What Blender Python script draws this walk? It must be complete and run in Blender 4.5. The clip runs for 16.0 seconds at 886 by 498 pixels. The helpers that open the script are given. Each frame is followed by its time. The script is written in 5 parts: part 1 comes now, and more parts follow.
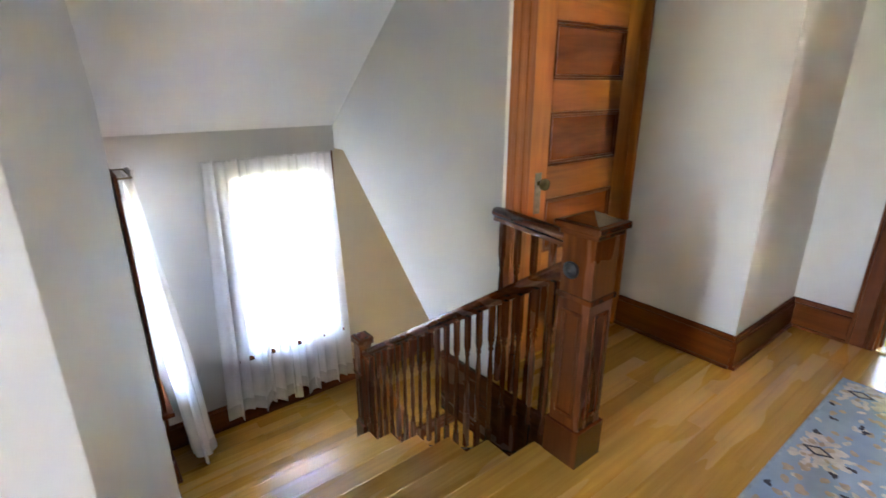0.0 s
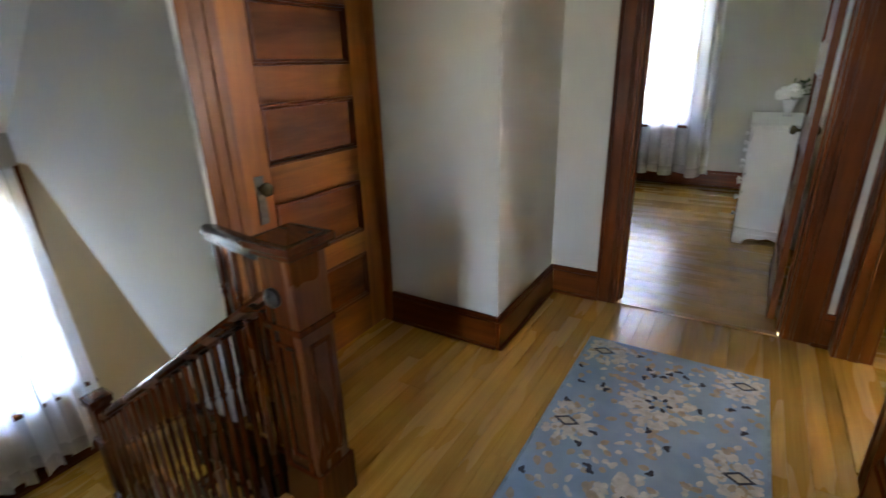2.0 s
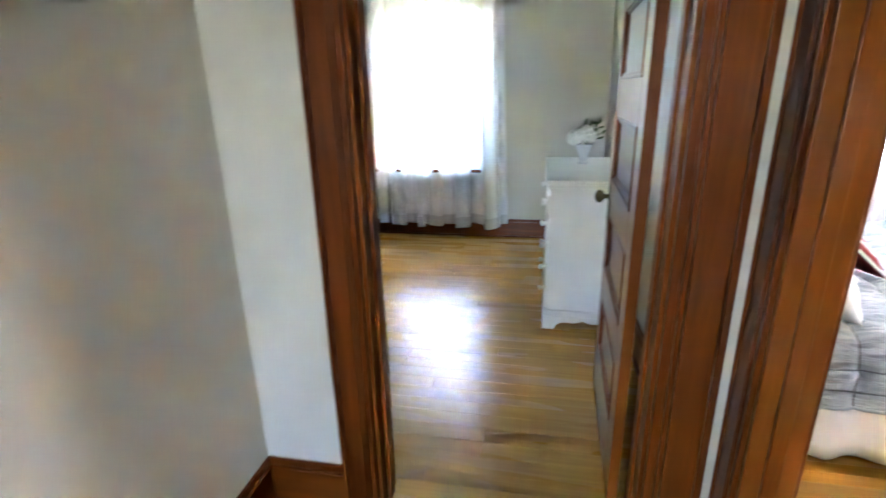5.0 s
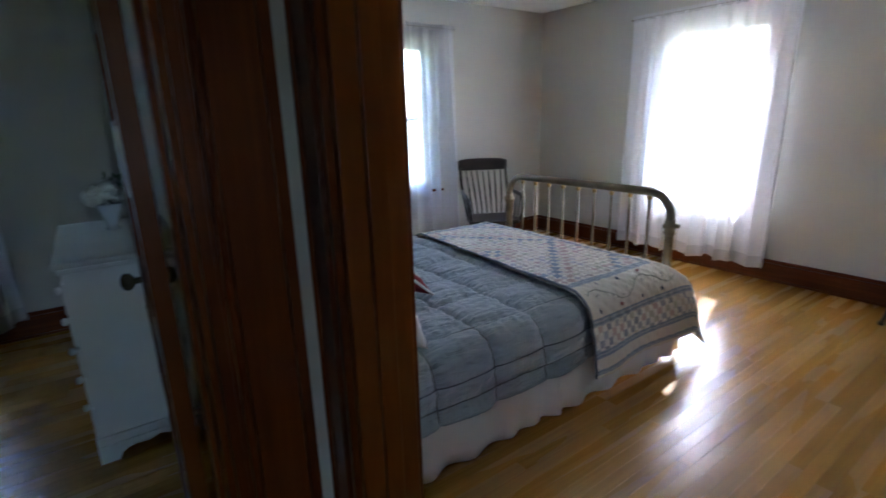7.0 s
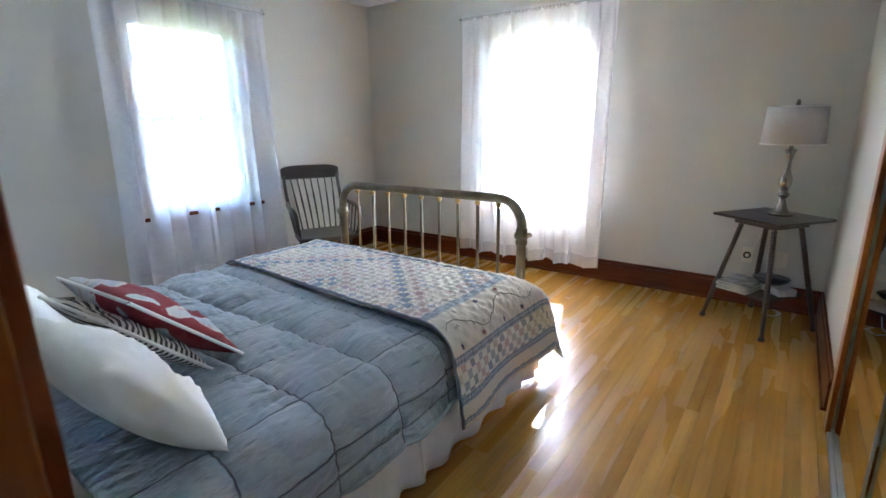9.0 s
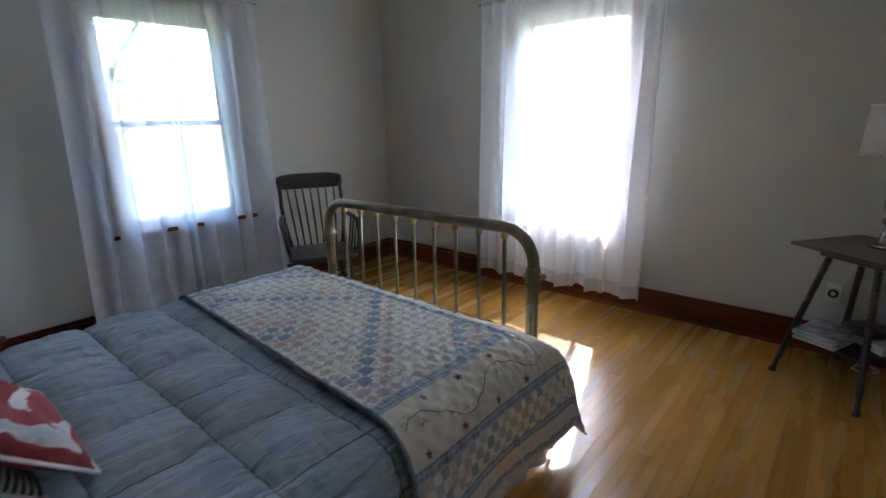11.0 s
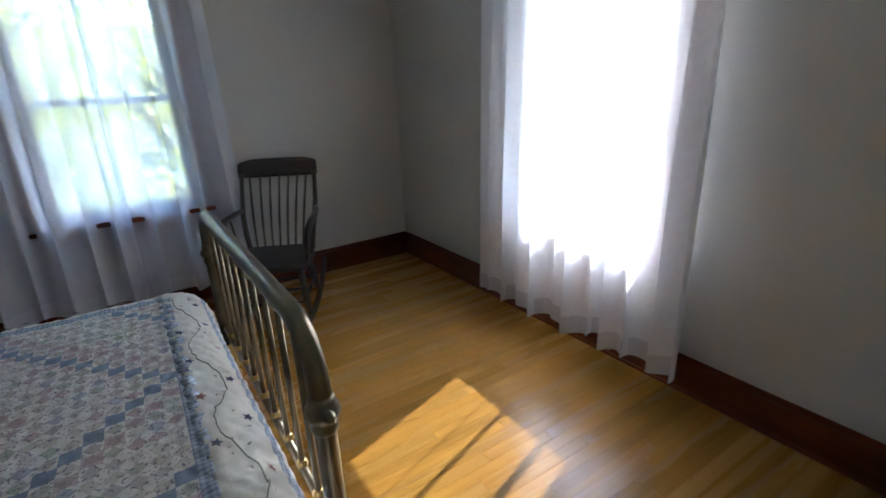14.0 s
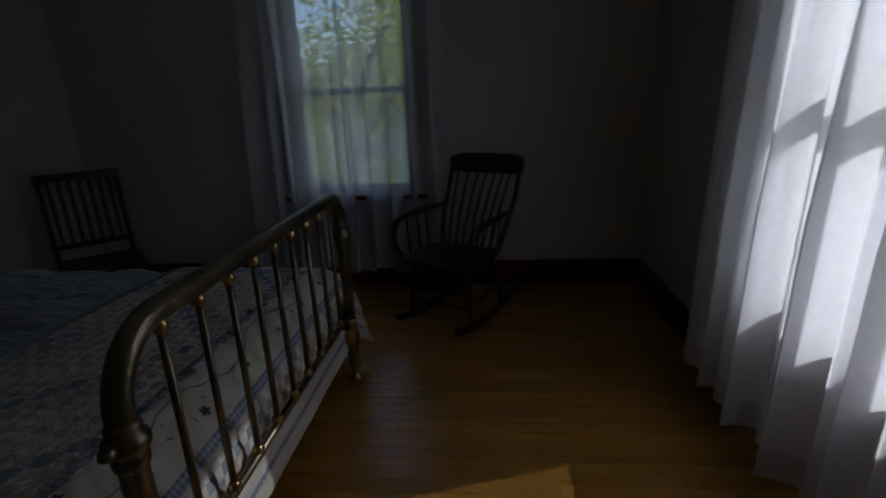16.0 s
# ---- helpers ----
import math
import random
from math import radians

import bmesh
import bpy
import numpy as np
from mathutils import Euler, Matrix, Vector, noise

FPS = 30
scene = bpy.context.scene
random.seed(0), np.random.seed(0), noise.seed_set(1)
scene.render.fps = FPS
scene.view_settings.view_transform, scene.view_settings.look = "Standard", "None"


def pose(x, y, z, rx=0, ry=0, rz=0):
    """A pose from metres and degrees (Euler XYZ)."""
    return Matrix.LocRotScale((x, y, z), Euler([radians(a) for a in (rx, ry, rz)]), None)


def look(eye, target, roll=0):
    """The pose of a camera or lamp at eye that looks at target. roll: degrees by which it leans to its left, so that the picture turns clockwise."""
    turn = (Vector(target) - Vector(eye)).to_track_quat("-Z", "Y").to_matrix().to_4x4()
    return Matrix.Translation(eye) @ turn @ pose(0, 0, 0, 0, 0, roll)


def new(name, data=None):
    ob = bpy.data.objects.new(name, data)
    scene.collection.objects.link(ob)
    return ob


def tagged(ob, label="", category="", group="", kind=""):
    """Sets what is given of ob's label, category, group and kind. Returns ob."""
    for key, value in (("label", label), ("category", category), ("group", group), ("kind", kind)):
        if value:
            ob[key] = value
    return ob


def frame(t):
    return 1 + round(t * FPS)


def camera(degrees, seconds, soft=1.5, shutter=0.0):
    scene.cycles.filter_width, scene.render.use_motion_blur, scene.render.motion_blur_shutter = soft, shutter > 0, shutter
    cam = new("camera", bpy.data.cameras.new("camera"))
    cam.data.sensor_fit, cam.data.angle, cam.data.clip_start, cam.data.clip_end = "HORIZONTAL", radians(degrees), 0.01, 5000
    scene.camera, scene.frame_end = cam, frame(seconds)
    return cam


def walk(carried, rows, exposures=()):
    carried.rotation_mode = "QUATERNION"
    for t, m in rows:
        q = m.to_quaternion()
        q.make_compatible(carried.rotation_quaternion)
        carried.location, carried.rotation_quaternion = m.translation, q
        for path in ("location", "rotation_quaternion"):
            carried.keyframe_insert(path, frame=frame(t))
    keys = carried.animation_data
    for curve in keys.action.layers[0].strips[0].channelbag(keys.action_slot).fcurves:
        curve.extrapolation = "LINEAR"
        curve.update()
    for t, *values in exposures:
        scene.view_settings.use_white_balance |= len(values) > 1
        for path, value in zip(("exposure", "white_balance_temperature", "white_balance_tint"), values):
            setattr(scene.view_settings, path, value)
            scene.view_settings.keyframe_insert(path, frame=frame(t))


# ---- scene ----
cam = camera(84.3, 16.0, shutter=0.5)

PATH = [
    (0, (1.399, 0.144, 1.401), (-0.092, 1.314, 0.763), -0.0),
    (0.5, (1.452, 0.225, 1.388), (0.043, 1.474, 0.711), -0.5),
    (1, (1.516, 0.318, 1.382), (0.201, 1.657, 0.69), -0.9),
    (1.5, (1.536, 0.472, 1.401), (0.351, 1.923, 0.703), -1.3),
    (2, (1.518, 0.652, 1.405), (0.53, 2.242, 0.7), -1.7),
    (2.5, (1.527, 0.856, 1.42), (0.675, 2.52, 0.709), -2.1),
    (3, (1.545, 1.111, 1.464), (0.734, 2.8, 0.765), -2.3),
    (3.2, (1.53, 1.204, 1.468), (0.726, 2.9, 0.777), -2.2),
    (5.3, (1.498, 2.298, 1.426), (1.368, 4.202, 0.829), -1.2),
    (5.5, (1.494, 2.341, 1.437), (1.588, 4.253, 0.856), -1.1),
    (6, (1.541, 2.446, 1.463), (2.077, 4.288, 0.898), -1.3),
    (6.5, (1.635, 2.542, 1.45), (2.466, 4.284, 0.929), -1.6),
    (7, (1.72, 2.614, 1.453), (2.836, 4.188, 0.929), -1.6),
    (7.5, (1.793, 2.72, 1.399), (3.092, 4.151, 0.887), -0.4),
    (8, (1.908, 2.828, 1.409), (3.354, 4.112, 0.896), -0.8),
    (8.5, (2.026, 2.919, 1.396), (3.586, 4.062, 0.886), -0.9),
    (8.7, (2.061, 2.954, 1.390), (3.642, 4.071, 0.883), -0.7),
    (11, (2.773, 3.183, 1.434), (4.242, 4.437, 0.915), -1.1),
    (11.5, (3.018, 3.14, 1.438), (4.48, 4.404, 0.925), -1.5),
    (12, (3.257, 3.163, 1.413), (4.725, 4.422, 0.902), -1.3),
    (12.5, (3.523, 3.204, 1.413), (4.977, 4.453, 0.844), -1.7),
    (13, (3.781, 3.15, 1.424), (5.213, 4.403, 0.81), -2.2),
    (13.5, (4.042, 3.165, 1.424), (5.344, 4.539, 0.779), -1.9),
    (14, (4.297, 3.241, 1.473), (5.33, 4.823, 0.818), -2.5),
    (14.5, (4.56, 3.253, 1.443), (5.376, 4.961, 0.796), -2.5),
    (15, (4.824, 3.246, 1.414), (5.304, 5.081, 0.781), -2.5),
    (15.5, (5.009, 3.411, 1.335), (5.215, 5.311, 0.747), -2.0),
    (16, (5.247, 3.49, 1.342), (5.065, 5.395, 0.761), -2.3),
]
EXPO = [(0.0, 7.5, 6700, 26), (1.0, 6.5, 6600, 24), (2.0, 6.6, 6600, 22), (2.5, 7.05, 6600, 20), (3.2, 7.65, 6500, 18), (5.3, 7.6, 5900, 18), (6.0, 6.3, 5350, 14), (7.0, 4.6, 5100, 12),
        (8.0, 5.1, 5200, 9), (8.7, 5.4, 5250, 8), (11.0, 4.05, 5200, 8), (12.0, 4.05, 5200, 8), (13.5, 4.05, 5250, 8), (14.5, 2.75, 5300, 9), (15.2, 1.6, 5400, 9), (16.0, 0.4, 5550, 11)]
walk(cam, [(t, look(eye, target, roll)) for t, eye, target, roll in PATH], EXPO)

# ---- light ----
world = bpy.data.worlds.new("sky")
scene.world = world
world.use_nodes = True
wn = world.node_tree.nodes
sky = wn.new("ShaderNodeTexSky")
sky.sky_type, sky.sun_disc = "NISHITA", False
sky.sun_elevation, sky.sun_rotation = radians(38), radians(72)
sky.dust_density = 2.0
world.node_tree.links.new(sky.outputs[0], wn["Background"].inputs[0])
wn["Background"].inputs[1].default_value = 0.15

sun_data = bpy.data.lights.new("sun", "SUN")
sun_data.energy, sun_data.angle, sun_data.color = 5.0, radians(0.55), (1.0, 0.94, 0.84)
sun = new("sun", sun_data)
sun.matrix_world = look((30, 12, 28), (30 - 0.88, 12 - 0.28, 28 - 0.74))

# area lamp added to fill the hall, set in an assumed, unseen window
hall_data = bpy.data.lights.new("hall_fill", "AREA")
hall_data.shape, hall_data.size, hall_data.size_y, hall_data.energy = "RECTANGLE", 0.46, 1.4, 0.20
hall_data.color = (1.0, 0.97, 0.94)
hall_lamp = new("hall_fill", hall_data)
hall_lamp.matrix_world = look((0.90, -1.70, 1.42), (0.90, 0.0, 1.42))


# ---- materials ----
class Net:
    """A small builder of node materials."""

    def __init__(self, name, rough=0.5, metal=0.0, coat=0.0, spec=0.5):
        self.m = bpy.data.materials.new(name)
        self.m.use_nodes = True
        self.t = self.m.node_tree
        self.p = self.t.nodes["Principled BSDF"]
        self.p.inputs["Roughness"].default_value = rough
        self.p.inputs["Metallic"].default_value = metal
        self.p.inputs["Coat Weight"].default_value = coat
        self.p.inputs["Coat Roughness"].default_value = 0.15
        self.p.inputs["Specular IOR Level"].default_value = spec

    def put(self, sock, v):
        if isinstance(v, bpy.types.NodeSocket):
            self.t.links.new(v, sock)
        elif isinstance(v, tuple) and len(v) == 3 and sock.type == "RGBA":
            sock.default_value = (*v, 1)
        else:
            sock.default_value = v

    def node(self, kind, **ins):
        n = self.t.nodes.new("ShaderNode" + kind)
        for k, v in ins.items():
            self.put(n.inputs[k.replace("_", " ")], v)
        return n

    def coords(self, scale=(1, 1, 1), which="Object", jitter=0.0):
        v = self.node("TexCoord").outputs[which]
        if jitter:
            r = self.node("ObjectInfo").outputs["Random"]
            v = self.vmath("ADD", v, self.vmath("SCALE", (3.1, 7.7, 5.3), None, self.math("MULTIPLY", r, jitter)))
        mp = self.node("Mapping", Vector=v, Scale=scale)
        return mp.outputs[0]

    def vmath(self, op, a, b=None, s=None):
        n = self.t.nodes.new("ShaderNodeVectorMath")
        n.operation = op
        self.put(n.inputs[0], a)
        if b is not None:
            self.put(n.inputs[1], b)
        if s is not None:
            self.put(n.inputs["Scale"], s)
        return n.outputs[0]

    def math(self, op, a, b=0.0, c=0.0):
        n = self.t.nodes.new("ShaderNodeMath")
        n.operation = op
        for i, v in enumerate((a, b, c)):
            self.put(n.inputs[i], v)
        return n.outputs[0]

    def noise(self, vec, scale, detail=3.0, rough=0.55, distort=0.0):
        return self.node("TexNoise", Vector=vec, Scale=scale, Detail=detail, Roughness=rough, Distortion=distort).outputs["Fac"]

    def ramp(self, fac, stops, constant=False):
        n = self.t.nodes.new("ShaderNodeValToRGB")
        e = n.color_ramp.elements
        n.color_ramp.interpolation = "CONSTANT" if constant else "LINEAR"
        while len(e) < len(stops):
            e.new(0.5)
        for el, (pos, col) in zip(e, stops):
            el.position, el.color = pos, (*col, 1) if len(col) == 3 else col
        self.put(n.inputs[0], fac)
        return n.outputs[0]

    def mix(self, fac, a, b, mode="MIX"):
        n = self.t.nodes.new("ShaderNodeMix")
        n.data_type, n.blend_type = "RGBA", mode
        self.put(n.inputs[0], fac)
        self.put(n.inputs[6], a)
        self.put(n.inputs[7], b)
        return n.outputs[2]

    def bump(self, height, strength=0.2, dist=0.005):
        n = self.node("Bump", Height=height, Strength=strength, Distance=dist)
        self.t.links.new(n.outputs[0], self.p.inputs["Normal"])
        return self

    def base(self, col):
        self.put(self.p.inputs["Base Color"], col)
        return self

    def rough(self, v):
        self.put(self.p.inputs["Roughness"], v)
        return self


def scaled(c, k):
    return tuple(min(1.0, v * k) for v in c)


def plain(name, c, rough=0.5, metal=0.0, vary=0.12, size=6.0, bump=0.1, coat=0.0):
    n = Net(name, rough, metal, coat)
    v = n.coords()
    f = n.noise(v, size)
    n.base(n.ramp(f, [(0.3, scaled(c, 1 - vary)), (0.7, scaled(c, 1 + vary))]))
    n.bump(n.noise(v, size * 25), bump, 0.002)
    n.rough(n.math("MULTIPLY_ADD", n.noise(v, size * 3), 0.15, rough - 0.07))
    return n.m


def wood(name, dark, light, grain, rough=0.3, coat=0.3, jitter=1.0, spread=0.0, across=28.0, bump=0.12, spec=0.4, figure=0.45):
    """grain: the axis along which the wood runs."""
    n = Net(name, rough, 0.0, coat, spec)
    k = [across, across, across]
    k[grain] = 1.3
    v = n.coords(tuple(k), jitter=jitter)
    k2 = [4.0, 4.0, 4.0]
    k2[grain] = 0.6
    w = n.coords(tuple(k2), jitter=jitter * 2)
    fine = n.noise(v, 1.0, 5.0, 0.65, 0.6)
    broad = n.noise(w, 1.0, 3.0, 0.5, 1.5 if figure > 0.3 else 0.3)
    f = n.math("ADD", n.math("MULTIPLY", fine, 1 - figure), n.math("MULTIPLY", broad, figure))
    col = n.ramp(f, [(0.32, dark), (0.5, tuple((a + b) / 2 for a, b in zip(dark, light))), (0.66, light)])
    if spread:
        r = n.node("ObjectInfo").outputs["Random"]
        col = n.mix(1.0, col, n.ramp(r, [(0.0, (1 - spread,) * 3), (0.55, (1, 1, 1)), (1.0, (1 + spread * 0.6, 1 + spread * 0.5, 1 + spread * 0.35))]), "MULTIPLY")
    n.base(col)
    n.bump(fine, bump, 0.002)
    n.rough(n.math("MULTIPLY_ADD", broad, 0.18, rough - 0.09))
    return n.m


def paint(name, c, rough=0.75):
    n = Net(name, rough)
    v = n.coords()
    big = n.noise(v, 1.1, 4.0)
    n.base(n.ramp(big, [(0.3, scaled(c, 0.95)), (0.7, scaled(c, 1.03))]))
    n.bump(n.math("ADD", n.noise(v, 90.0, 4.0), n.math("MULTIPLY", n.noise(v, 9.0), 1.5)), 0.12, 0.003)
    return n.m


M = {}
M["wall"] = paint("wall_paint", (0.55, 0.54, 0.495))
M["beige"] = paint("beige_stair_paint", (0.66, 0.57, 0.43))
M["stairwall"] = paint("stair_wall_paint", (0.56, 0.56, 0.55))
M["ceiling"] = paint("ceiling_paint", (0.74, 0.74, 0.73))
M["trim"] = [wood("stained_trim_%s" % "xyz"[i], (0.060, 0.011, 0.001), (0.168, 0.036, 0.003), i, 0.33, 0.04, spec=0.2) for i in range(3)]
M["door"] = [wood("door_wood_%s" % "xyz"[i], (0.18, 0.047, 0.004), (0.45, 0.142, 0.012), i, 0.32, 0.14, across=16, spread=0.28, spec=0.3) for i in range(3)]
M["panel"] = [wood("door_panel_wood_%s" % "xyz"[i], (0.065, 0.015, 0.004), (0.25, 0.064, 0.012), i, 0.22, 0.35, across=9) for i in range(3)]
M["jamb"] = [wood("jamb_wood_%s" % "xyz"[i], (0.10, 0.021, 0.002), (0.23, 0.058, 0.005), i, 0.33, 0.06, across=16, spec=0.2) for i in range(3)]
M["newel"] = [wood("newel_wood_%s" % "xyz"[i], (0.036, 0.008, 0.002), (0.125, 0.031, 0.006), i, 0.26, 0.25, spec=0.3) for i in range(3)]
M["floor"] = [wood("oak_boards_%s" % "xyz"[i], (0.36, 0.170, 0.025), (0.50, 0.262, 0.045), i, 0.27, 0.25, 9.0, 0.15, 42.0, 0.02, figure=0.2) for i in range(2)]
M["gap"] = plain("board_joint", (0.16, 0.08, 0.02), 0.8)
M["white_paint"] = plain("white_furniture_paint", (0.78, 0.77, 0.74), 0.38, vary=0.03, bump=0.06)
M["dark"] = [wood("dark_stained_wood_%s" % "xyz"[i], (0.012, 0.009, 0.008), (0.045, 0.032, 0.026), i, 0.33, 0.3) for i in range(3)]
M["brown_table"] = [wood("dark_walnut_%s" % "xyz"[i], (0.022, 0.011, 0.009), (0.06, 0.03, 0.022), i, 0.35, 0.3) for i in range(3)]
M["iron"] = plain("black_iron", (0.02, 0.02, 0.02), 0.5, 0.6)
M["brass_old"] = plain("aged_brass_tube", (0.20, 0.168, 0.112), 0.36, 0.85, 0.3, 9.0, 0.12)
M["brass"] = plain("bright_brass", (0.46, 0.33, 0.13), 0.30, 1.0, 0.15, 12.0)
M["nickel"] = plain("brushed_nickel", (0.36, 0.34, 0.32), 0.18, 1.0, 0.06, 30.0)
M["alu"] = plain("aluminium_track", (0.62, 0.62, 0.62), 0.35, 1.0, 0.05)
M["vase_glass"] = plain("pressed_glass", (0.75, 0.76, 0.78), 0.12, 0.0, 0.05)
M["petal"] = plain("white_petals", (0.82, 0.82, 0.78), 0.7, vary=0.06, size=60)
M["leaf_dark"] = plain("bouquet_leaves", (0.05, 0.09, 0.03), 0.6, vary=0.4, size=40)
M["knob"] = plain("mineral_knob", (0.10, 0.085, 0.04), 0.15, 0.0, 0.4, 30)
M["plate"] = plain("tarnished_plate", (0.16, 0.14, 0.11), 0.4, 0.8, 0.3, 40)
M["paper"] = plain("magazine_paper", (0.62, 0.60, 0.56), 0.5, vary=0.2, size=12)
M["cover"] = plain("magazine_cover", (0.30, 0.30, 0.31), 0.3, vary=0.8, size=14)
M["black"] = plain("black_plastic", (0.012, 0.012, 0.013), 0.35)
M["ivory"] = plain("ivory_plastic", (0.66, 0.62, 0.52), 0.35, vary=0.03)
M["shade"] = plain("grey_linen_shade", (0.52, 0.49, 0.47), 0.9, vary=0.05, size=70, bump=0.4)
M["bead"] = plain("clear_beads", (0.85, 0.85, 0.85), 0.1)
M["skirt"] = plain("white_cotton", (0.78, 0.78, 0.80), 0.9, vary=0.03, bump=0.25)
M["pillow"] = plain("white_pillowcase", (0.80, 0.80, 0.80), 0.9, vary=0.04, bump=0.3)


def mirror_material():
    n = Net("mirror", 0.02, 1.0)
    n.base((0.86, 0.88, 0.87))
    return n.m


def glass_material():
    m = bpy.data.materials.new("window_glass")
    m.use_nodes = True
    t = m.node_tree
    t.nodes.clear()
    out, tr, gl, mx, lw = (t.nodes.new("ShaderNode" + k) for k in ("OutputMaterial", "BsdfTransparent", "BsdfGlossy", "MixShader", "LayerWeight"))
    tr.inputs[0].default_value = (0.95, 0.97, 0.96, 1)
    gl.inputs["Roughness"].default_value = 0.02
    lw.inputs[0].default_value = 0.15
    t.links.new(lw.outputs["Fresnel"], mx.inputs[0])
    t.links.new(tr.outputs[0], mx.inputs[1])
    t.links.new(gl.outputs[0], mx.inputs[2])
    t.links.new(mx.outputs[0], out.inputs[0])
    return m


def sheer_material(name, through_part, turned_back=0.68, tint=(0.93, 0.93, 0.97)):
    """Woven voile: partly open, the rest scatters light to both sides."""
    m = bpy.data.materials.new(name)
    m.use_nodes = True
    t = m.node_tree
    t.nodes.clear()
    out, tr, tl, df, a, b = (t.nodes.new("ShaderNode" + k) for k in ("OutputMaterial", "BsdfTransparent", "BsdfTranslucent", "BsdfDiffuse", "MixShader", "MixShader"))
    tc, nz, mr = (t.nodes.new("ShaderNode" + k) for k in ("TexCoord", "TexNoise", "MapRange"))
    nz.inputs["Scale"].default_value = 35.0
    t.links.new(tc.outputs["Object"], nz.inputs["Vector"])
    mr.inputs["To Min"].default_value, mr.inputs["To Max"].default_value = through_part - 0.06, through_part + 0.06
    t.links.new(nz.outputs["Fac"], mr.inputs["Value"])
    tl.inputs[0].default_value = (*tint, 1)
    df.inputs[0].default_value = (0.91, 0.91, 0.93, 1)
    a.inputs[0].default_value = turned_back
    t.links.new(tl.outputs[0], a.inputs[1])
    t.links.new(df.outputs[0], a.inputs[2])
    t.links.new(mr.outputs["Result"], b.inputs[0])
    t.links.new(a.outputs[0], b.inputs[1])
    t.links.new(tr.outputs[0], b.inputs[2])
    t.links.new(b.outputs[0], out.inputs[0])
    return m


M["mirror"] = mirror_material()
M["glass"] = glass_material()
# bluish tint puts the skylight's blue into the white cloth
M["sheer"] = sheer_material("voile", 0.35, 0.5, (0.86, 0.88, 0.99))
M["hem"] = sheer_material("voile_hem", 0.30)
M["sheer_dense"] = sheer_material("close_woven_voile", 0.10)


# ---- mesh helpers ----
def box(bm, x0, y0, z0, x1, y1, z1, bevel=0.0):
    vs = [bm.verts.new((x, y, z)) for x in (x0, x1) for y in (y0, y1) for z in (z0, z1)]
    fs = [bm.faces.new([vs[i] for i in q]) for q in ((0, 1, 3, 2), (4, 6, 7, 5), (0, 4, 5, 1), (2, 3, 7, 6), (0, 2, 6, 4), (1, 5, 7, 3))]
    if bevel:
        es = list({e for f in fs for e in f.edges})
        bmesh.ops.bevel(bm, geom=es, offset=bevel, segments=2, profile=0.5, affect="EDGES")
    return bm


def boxes(*rows, bevel=0.0):
    bm = bmesh.new()
    for r in rows:
        box(bm, *r, bevel=bevel)
    return bm


def ring(bm, centre, u, v, r, n):
    return [bm.verts.new(centre + u * (r * math.cos(2 * math.pi * i / n)) + v * (r * math.sin(2 * math.pi * i / n))) for i in range(n)]


def sweep(bm, pts, radii, n=10, cap=True):
    """A tube along points; radii is a number or one for each point."""
    pts = [Vector(p) for p in pts]
    if not isinstance(radii, (list, tuple)):
        radii = [radii] * len(pts)
    u = None
    rings = []
    for i, p in enumerate(pts):
        d = (pts[min(i + 1, len(pts) - 1)] - pts[max(i - 1, 0)]).normalized()
        if u is None:
            u = d.orthogonal().normalized()
        u = (u - d * u.dot(d)).normalized()
        rings.append(ring(bm, p, u, d.cross(u), radii[i], n))
    for a, b in zip(rings, rings[1:]):
        for i in range(n):
            f = bm.faces.new((a[i], a[(i + 1) % n], b[(i + 1) % n], b[i]))
            f.smooth = True
    if cap:
        bm.faces.new(rings[0][::-1])
        bm.faces.new(rings[-1])
    return bm


def lathe(bm, profile, base=(0, 0, 0), top=None, n=16):
    """Turns (height, radius) pairs about the line from base upwards, or from base to top with heights from 0 to 1."""
    b = Vector(base)
    d = Vector((0, 0, 1)) if top is None else Vector(top) - b
    return sweep(bm, [b + d * h for h, _ in profile], [max(r, 0.0005) for _, r in profile], n)


def prism(bm, outline, axis, lo, hi):
    """A flat outline of two-number points pushed along an axis from lo to hi."""
    def at(a, b, c):
        return [(c, a, b), (a, c, b), (a, b, c)][axis]
    p = [bm.verts.new(at(a, b, lo)) for a, b in outline]
    q = [bm.verts.new(at(a, b, hi)) for a, b in outline]
    bm.faces.new(p[::-1])
    bm.faces.new(q)
    for i in range(len(p)):
        j = (i + 1) % len(p)
        bm.faces.new((p[i], p[j], q[j], q[i]))
    return bm


def mesh_of(name, bm, material):
    bmesh.ops.recalc_face_normals(bm, faces=bm.faces)
    me = bpy.data.meshes.new(name)
    bm.to_mesh(me)
    bm.free()
    me.materials.append(material)
    return me


def part(name, bm, material, parent=None, label="", at=None):
    ob = new(name, mesh_of(name, bm, material))
    if at is not None:
        ob.matrix_basis = at
    if parent is not None:
        ob.parent = parent
    if label:
        ob["label"] = label
    return ob


def thing(name, label, category, group="", at=None):
    ob = new(name)
    ob.empty_display_size = 0.1
    if at is not None:
        ob.matrix_basis = at
    return tagged(ob, label, category, group)


def struct(name, bm, material, label="", category=""):
    return tagged(part(name, bm, material), label, category, kind="structure")

# ---- the large structure ----
HALL_X0, WALL_B, WALL_B2 = 0.60, 2.06, 2.19
ROOM_X1, ROOM_Y1, ROOM_Y0, CEIL = 6.35, 6.99, 2.70, 2.58
A_Y = 3.50
LAND_Z = -1.04


